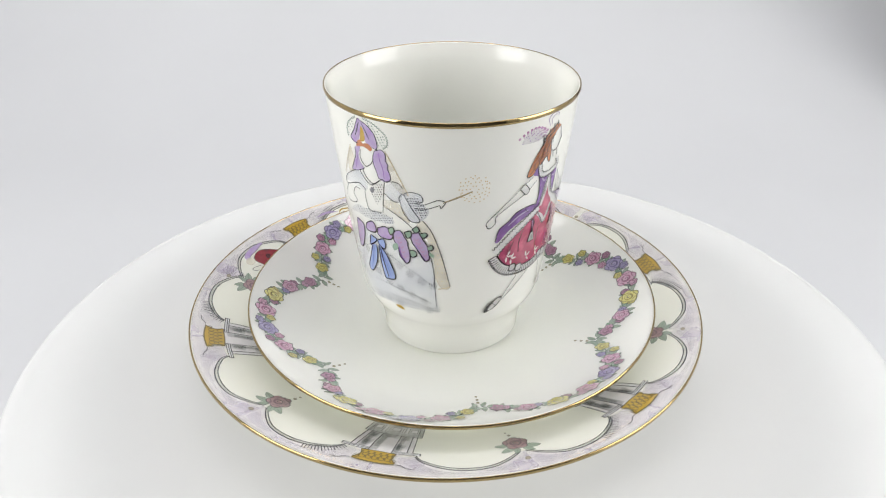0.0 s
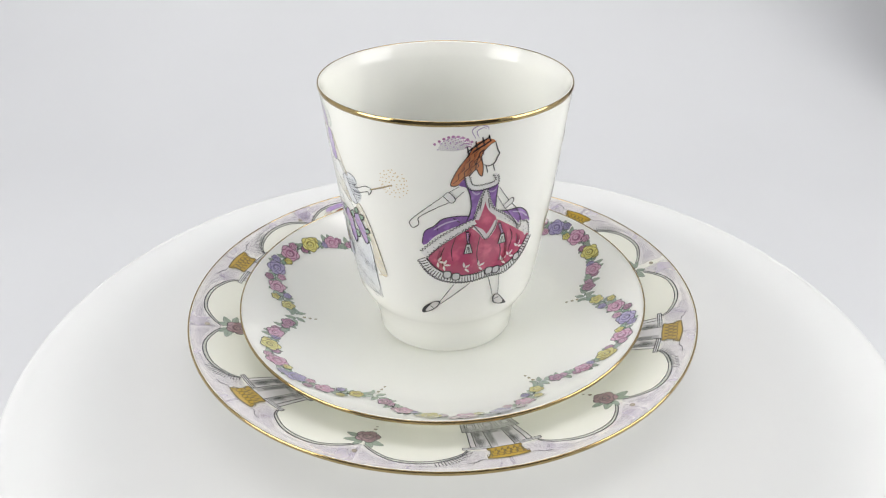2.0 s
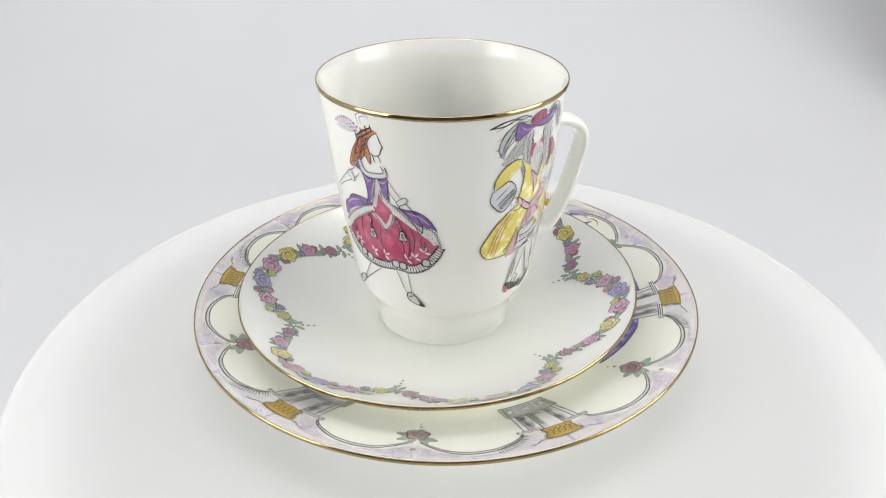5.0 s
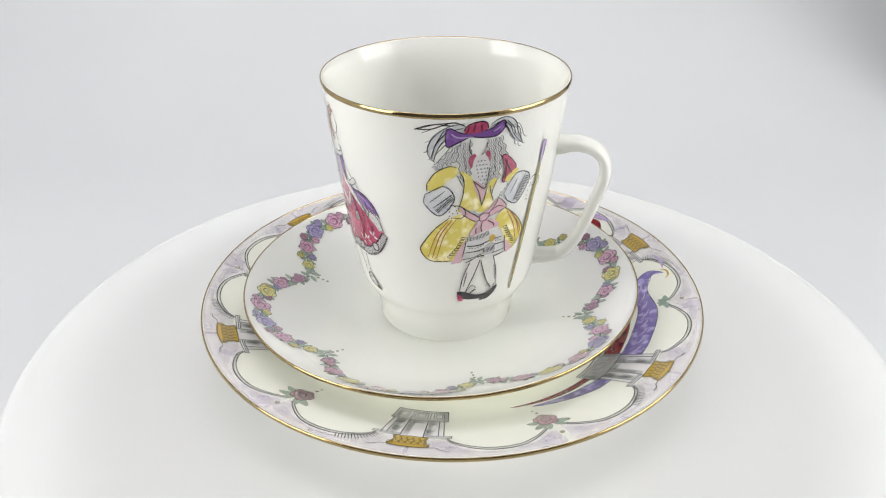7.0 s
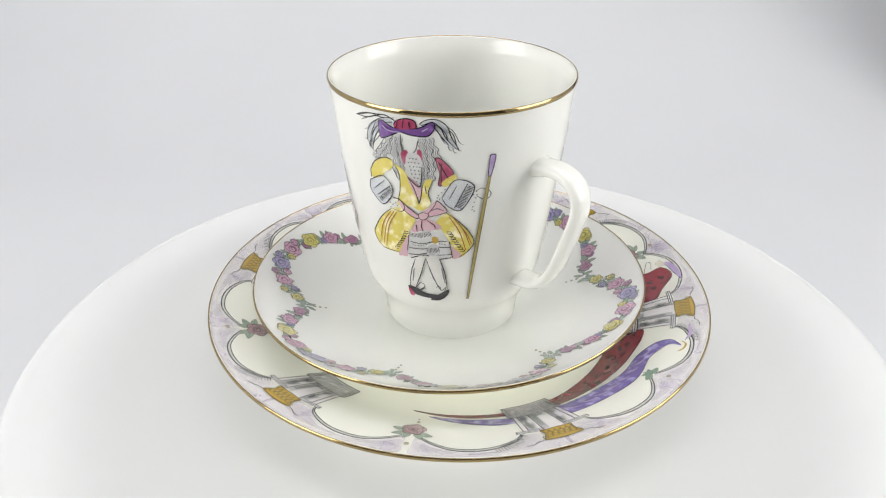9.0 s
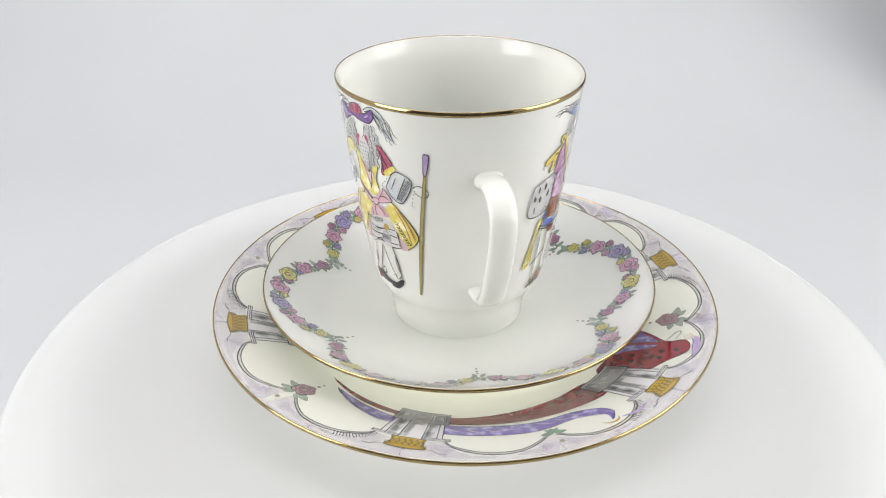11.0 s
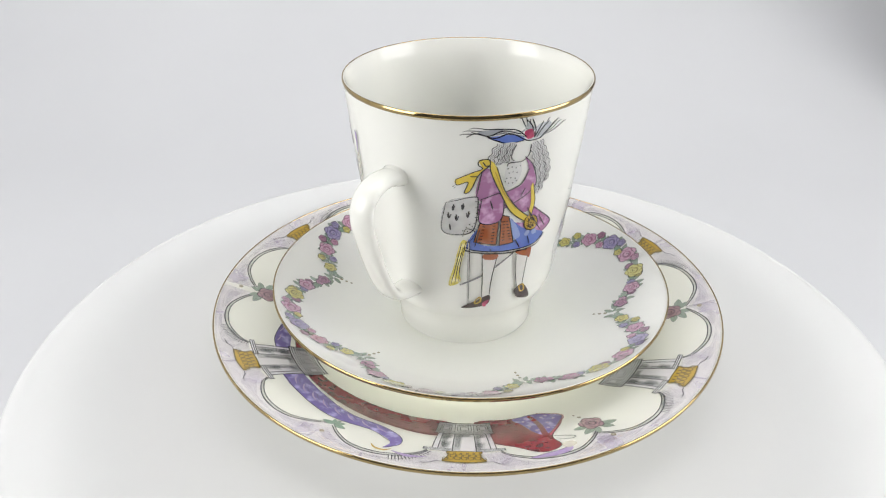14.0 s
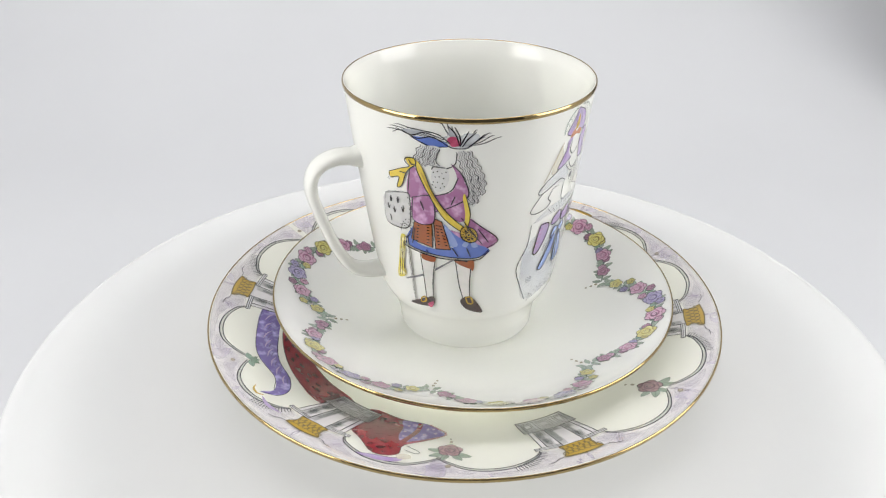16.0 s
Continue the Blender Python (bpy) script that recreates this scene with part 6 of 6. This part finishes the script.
def build_handle(cup):
    path = curve_through([(36.55, 77.2), (39.0, 77.3), (41.0, 77.7), (44.8, 77.8), (49.3, 76.3), (52.3, 72.9), (53.1, 67.6), (51.6, 61.0), (48.8, 52.0), (45.4, 43.5), (41.8, 38.0), (37.2, 35.6), (30.75, 34.8)], 6)
    n, bm, rings = len(path), bmesh.new(), []
    for i, q in enumerate(path):
        d = path[min(i + 1, n - 1)] - path[max(i - 1, 0)]
        d = d / np.linalg.norm(d)
        u = i / (n - 1)
        flare = 0.55 * max(0, 1 - u / 0.17) ** 2 + 0.3 * max(0, 1 - (1 - u) / 0.14) ** 2
        thick, wide = 1.95 + 0.85 * max(0, 1 - u / 0.4) + 1.5 * flare, 4.2 + 1.1 * flare
        ring = []
        for k in range(20):
            a = 2 * math.pi * k / 20
            ca, sa = math.cos(a), math.sin(a)
            e = math.copysign(abs(ca) ** 0.88, ca) * thick
            w = math.copysign(abs(sa) ** 0.88, sa) * wide
            ring.append(bm.verts.new(((q[0] - d[1] * e) / 1000, w / 1000, (q[1] + d[0] * e) / 1000)))
        rings.append(ring)
    for a, b in zip(rings, rings[1:]):
        for k in range(20):
            bm.faces.new((a[k], a[(k + 1) % 20], b[(k + 1) % 20], b[k]))
    bmesh.ops.recalc_face_normals(bm, faces=bm.faces)
    ob = part("handle", bm, CUP_PORCELAIN, cup, "plain white looped handle")
    ob.rotation_euler = (0, 0, radians(HANDLE_TURN))


# ---- the place ----
def build_tent():
    prof = [(-0.17 + 0.52 * k / 8, -0.11) for k in range(9)]
    prof += [(0.35 + 0.45 * math.sin(math.pi / 2 * k / 16), 0.34 - 0.45 * math.cos(math.pi / 2 * k / 16)) for k in range(1, 17)]
    prof += [(0.8, 0.34 + 0.6 * k / 6) for k in range(1, 7)]
    bm = bmesh.new()
    rows = [[bm.verts.new((-0.8 + 0.1 * i, y, z)) for i in range(17)] for y, z in prof]
    for a, b in zip(rows, rows[1:]):
        for i in range(16):
            bm.faces.new((a[i], a[i + 1], b[i + 1], b[i]))
    tagged(part("backdrop", bm, PAPER), "seamless white paper sweep behind the stand", "backdrop", kind="structure")
    for name, size, at, mat in (("wall_left", (0.01, 1.6, 1.1), (-0.81, 0.02, 0.40), FABRIC), ("wall_right", (0.01, 1.6, 1.1), (0.81, 0.02, 0.40), FABRIC),
                                # dark front and floor, grey ceiling: added out of view to dim reflections
                                ("wall_front", (1.63, 0.01, 1.1), (0, -0.785, 0.40), DARK), ("floor", (1.63, 1.6, 0.01), (0, 0.02, -0.118), DARK), ("ceiling", (1.63, 1.6, 0.01), (0, 0.02, 0.955), GREY),
                                # dark flap added beside the view to shade the backdrop's right side
                                ("tent_flap_right", (0.008, 0.36, 0.5), (0.475, 0.60, 0.14), DARK)):
        bm = bmesh.new()
        bmesh.ops.create_cube(bm, size=1, matrix=Matrix.Translation(at) @ Matrix.Diagonal((*size, 1)))
        tagged(part(name, bm, mat, smooth=False), "diffusing fabric of the light tent", "tent wall", kind="structure")


def build_table():
    ob = thing("display_stand", "round white acrylic stand lit from inside, rounded edge", "stand")
    ob.location = (*TABLE, 0)
    r, e = 0.157, 0.008
    prof = [(0, 0)] + [(r - e, 0)] + [(r - e + e * math.sin(a), -e + e * math.cos(a)) for a in [math.pi / 2 * k / 10 for k in range(1, 11)]] + [(r - 0.0005, -0.022), (r - 0.003, -0.03)]
    part("top_shell", turned(prof), ACRYLIC, ob, "glossy translucent white top")
    part("led_ring", torus(0.146, -0.014, 0.002, 128, 8), LED, ob, "ring of white light under the edge")
    part("led_panel", turned([(0, -0.007), (0.049, -0.007), (0.049, -0.010), (0, -0.010)], 96), PANEL, ob, "round light panel under the top")
    part("led_disc", turned([(0.050, -0.0085), (0.118, -0.0085), (0.118, -0.0105), (0.050, -0.0105), (0.050, -0.0085)], 96), DISC, ob, "dim wide light sheet round the panel")
    part("base", turned([(0, -0.028), (0.150, -0.028), (0.153, -0.031), (0.150, -0.036), (0.060, -0.040), (0.060, -0.100), (0.100, -0.109), (0, -0.109)], 128), WHITE, ob, "white plastic pedestal")


def build_plate():
    ob = thing("plate", "white porcelain plate with gold rim and painted arcade", "plate")
    part("plate_body", lathe(PLATE_TOP, PLATE_UNDER), PORCELAIN, ob)
    part("gold_rim", torus(0.0898, 0.0177, 0.00034, rings=14, tall=0.00075), GOLD, ob, "burnished gold line round the rim")
    ornament_plate(ob)
    return ob


def build_saucer():
    ob = thing("saucer", "white porcelain saucer with gold rim and rose garlands", "saucer")
    part("saucer_body", lathe(SAUCER_TOP, SAUCER_UNDER), SAUCER_PORCELAIN, ob)
    part("gold_rim", torus(0.0707, 0.0230, 0.00034, rings=14, tall=0.00070), GOLD, ob, "burnished gold line round the rim")
    ornament_saucer(ob)
    return ob


def build_cup():
    ob = thing("cup", "tall white porcelain cup with gold rim and painted costumes", "cup")
    part("cup_body", lathe(CUP_OUT, CUP_IN), CUP_PORCELAIN, ob)
    part("gold_rim", torus(0.0397, 0.0987, 0.00032, rings=14, tall=0.00080), GOLD, ob, "burnished gold line round the lip")
    build_handle(ob)
    ornament_cup(ob)
    return ob


build_tent()
build_table()
PLATE, SAUCER, CUP = build_plate(), build_saucer(), build_cup()


def motions():
    for ob, x, y, lean in ((PLATE, -3.32, -2.80, (0.12, -0.07)), (SAUCER, -1.20, -5.83, (1.11, 0.02)), (CUP, -1.18, -4.09, (0, 0))):
        walk(ob, [(k / 2, pose(0, 0, 0, 0, 0, TURN * k / 2) @ pose(x / 1000, y / 1000, 0, lean[0], lean[1], 0)) for k in range(33)])


motions()
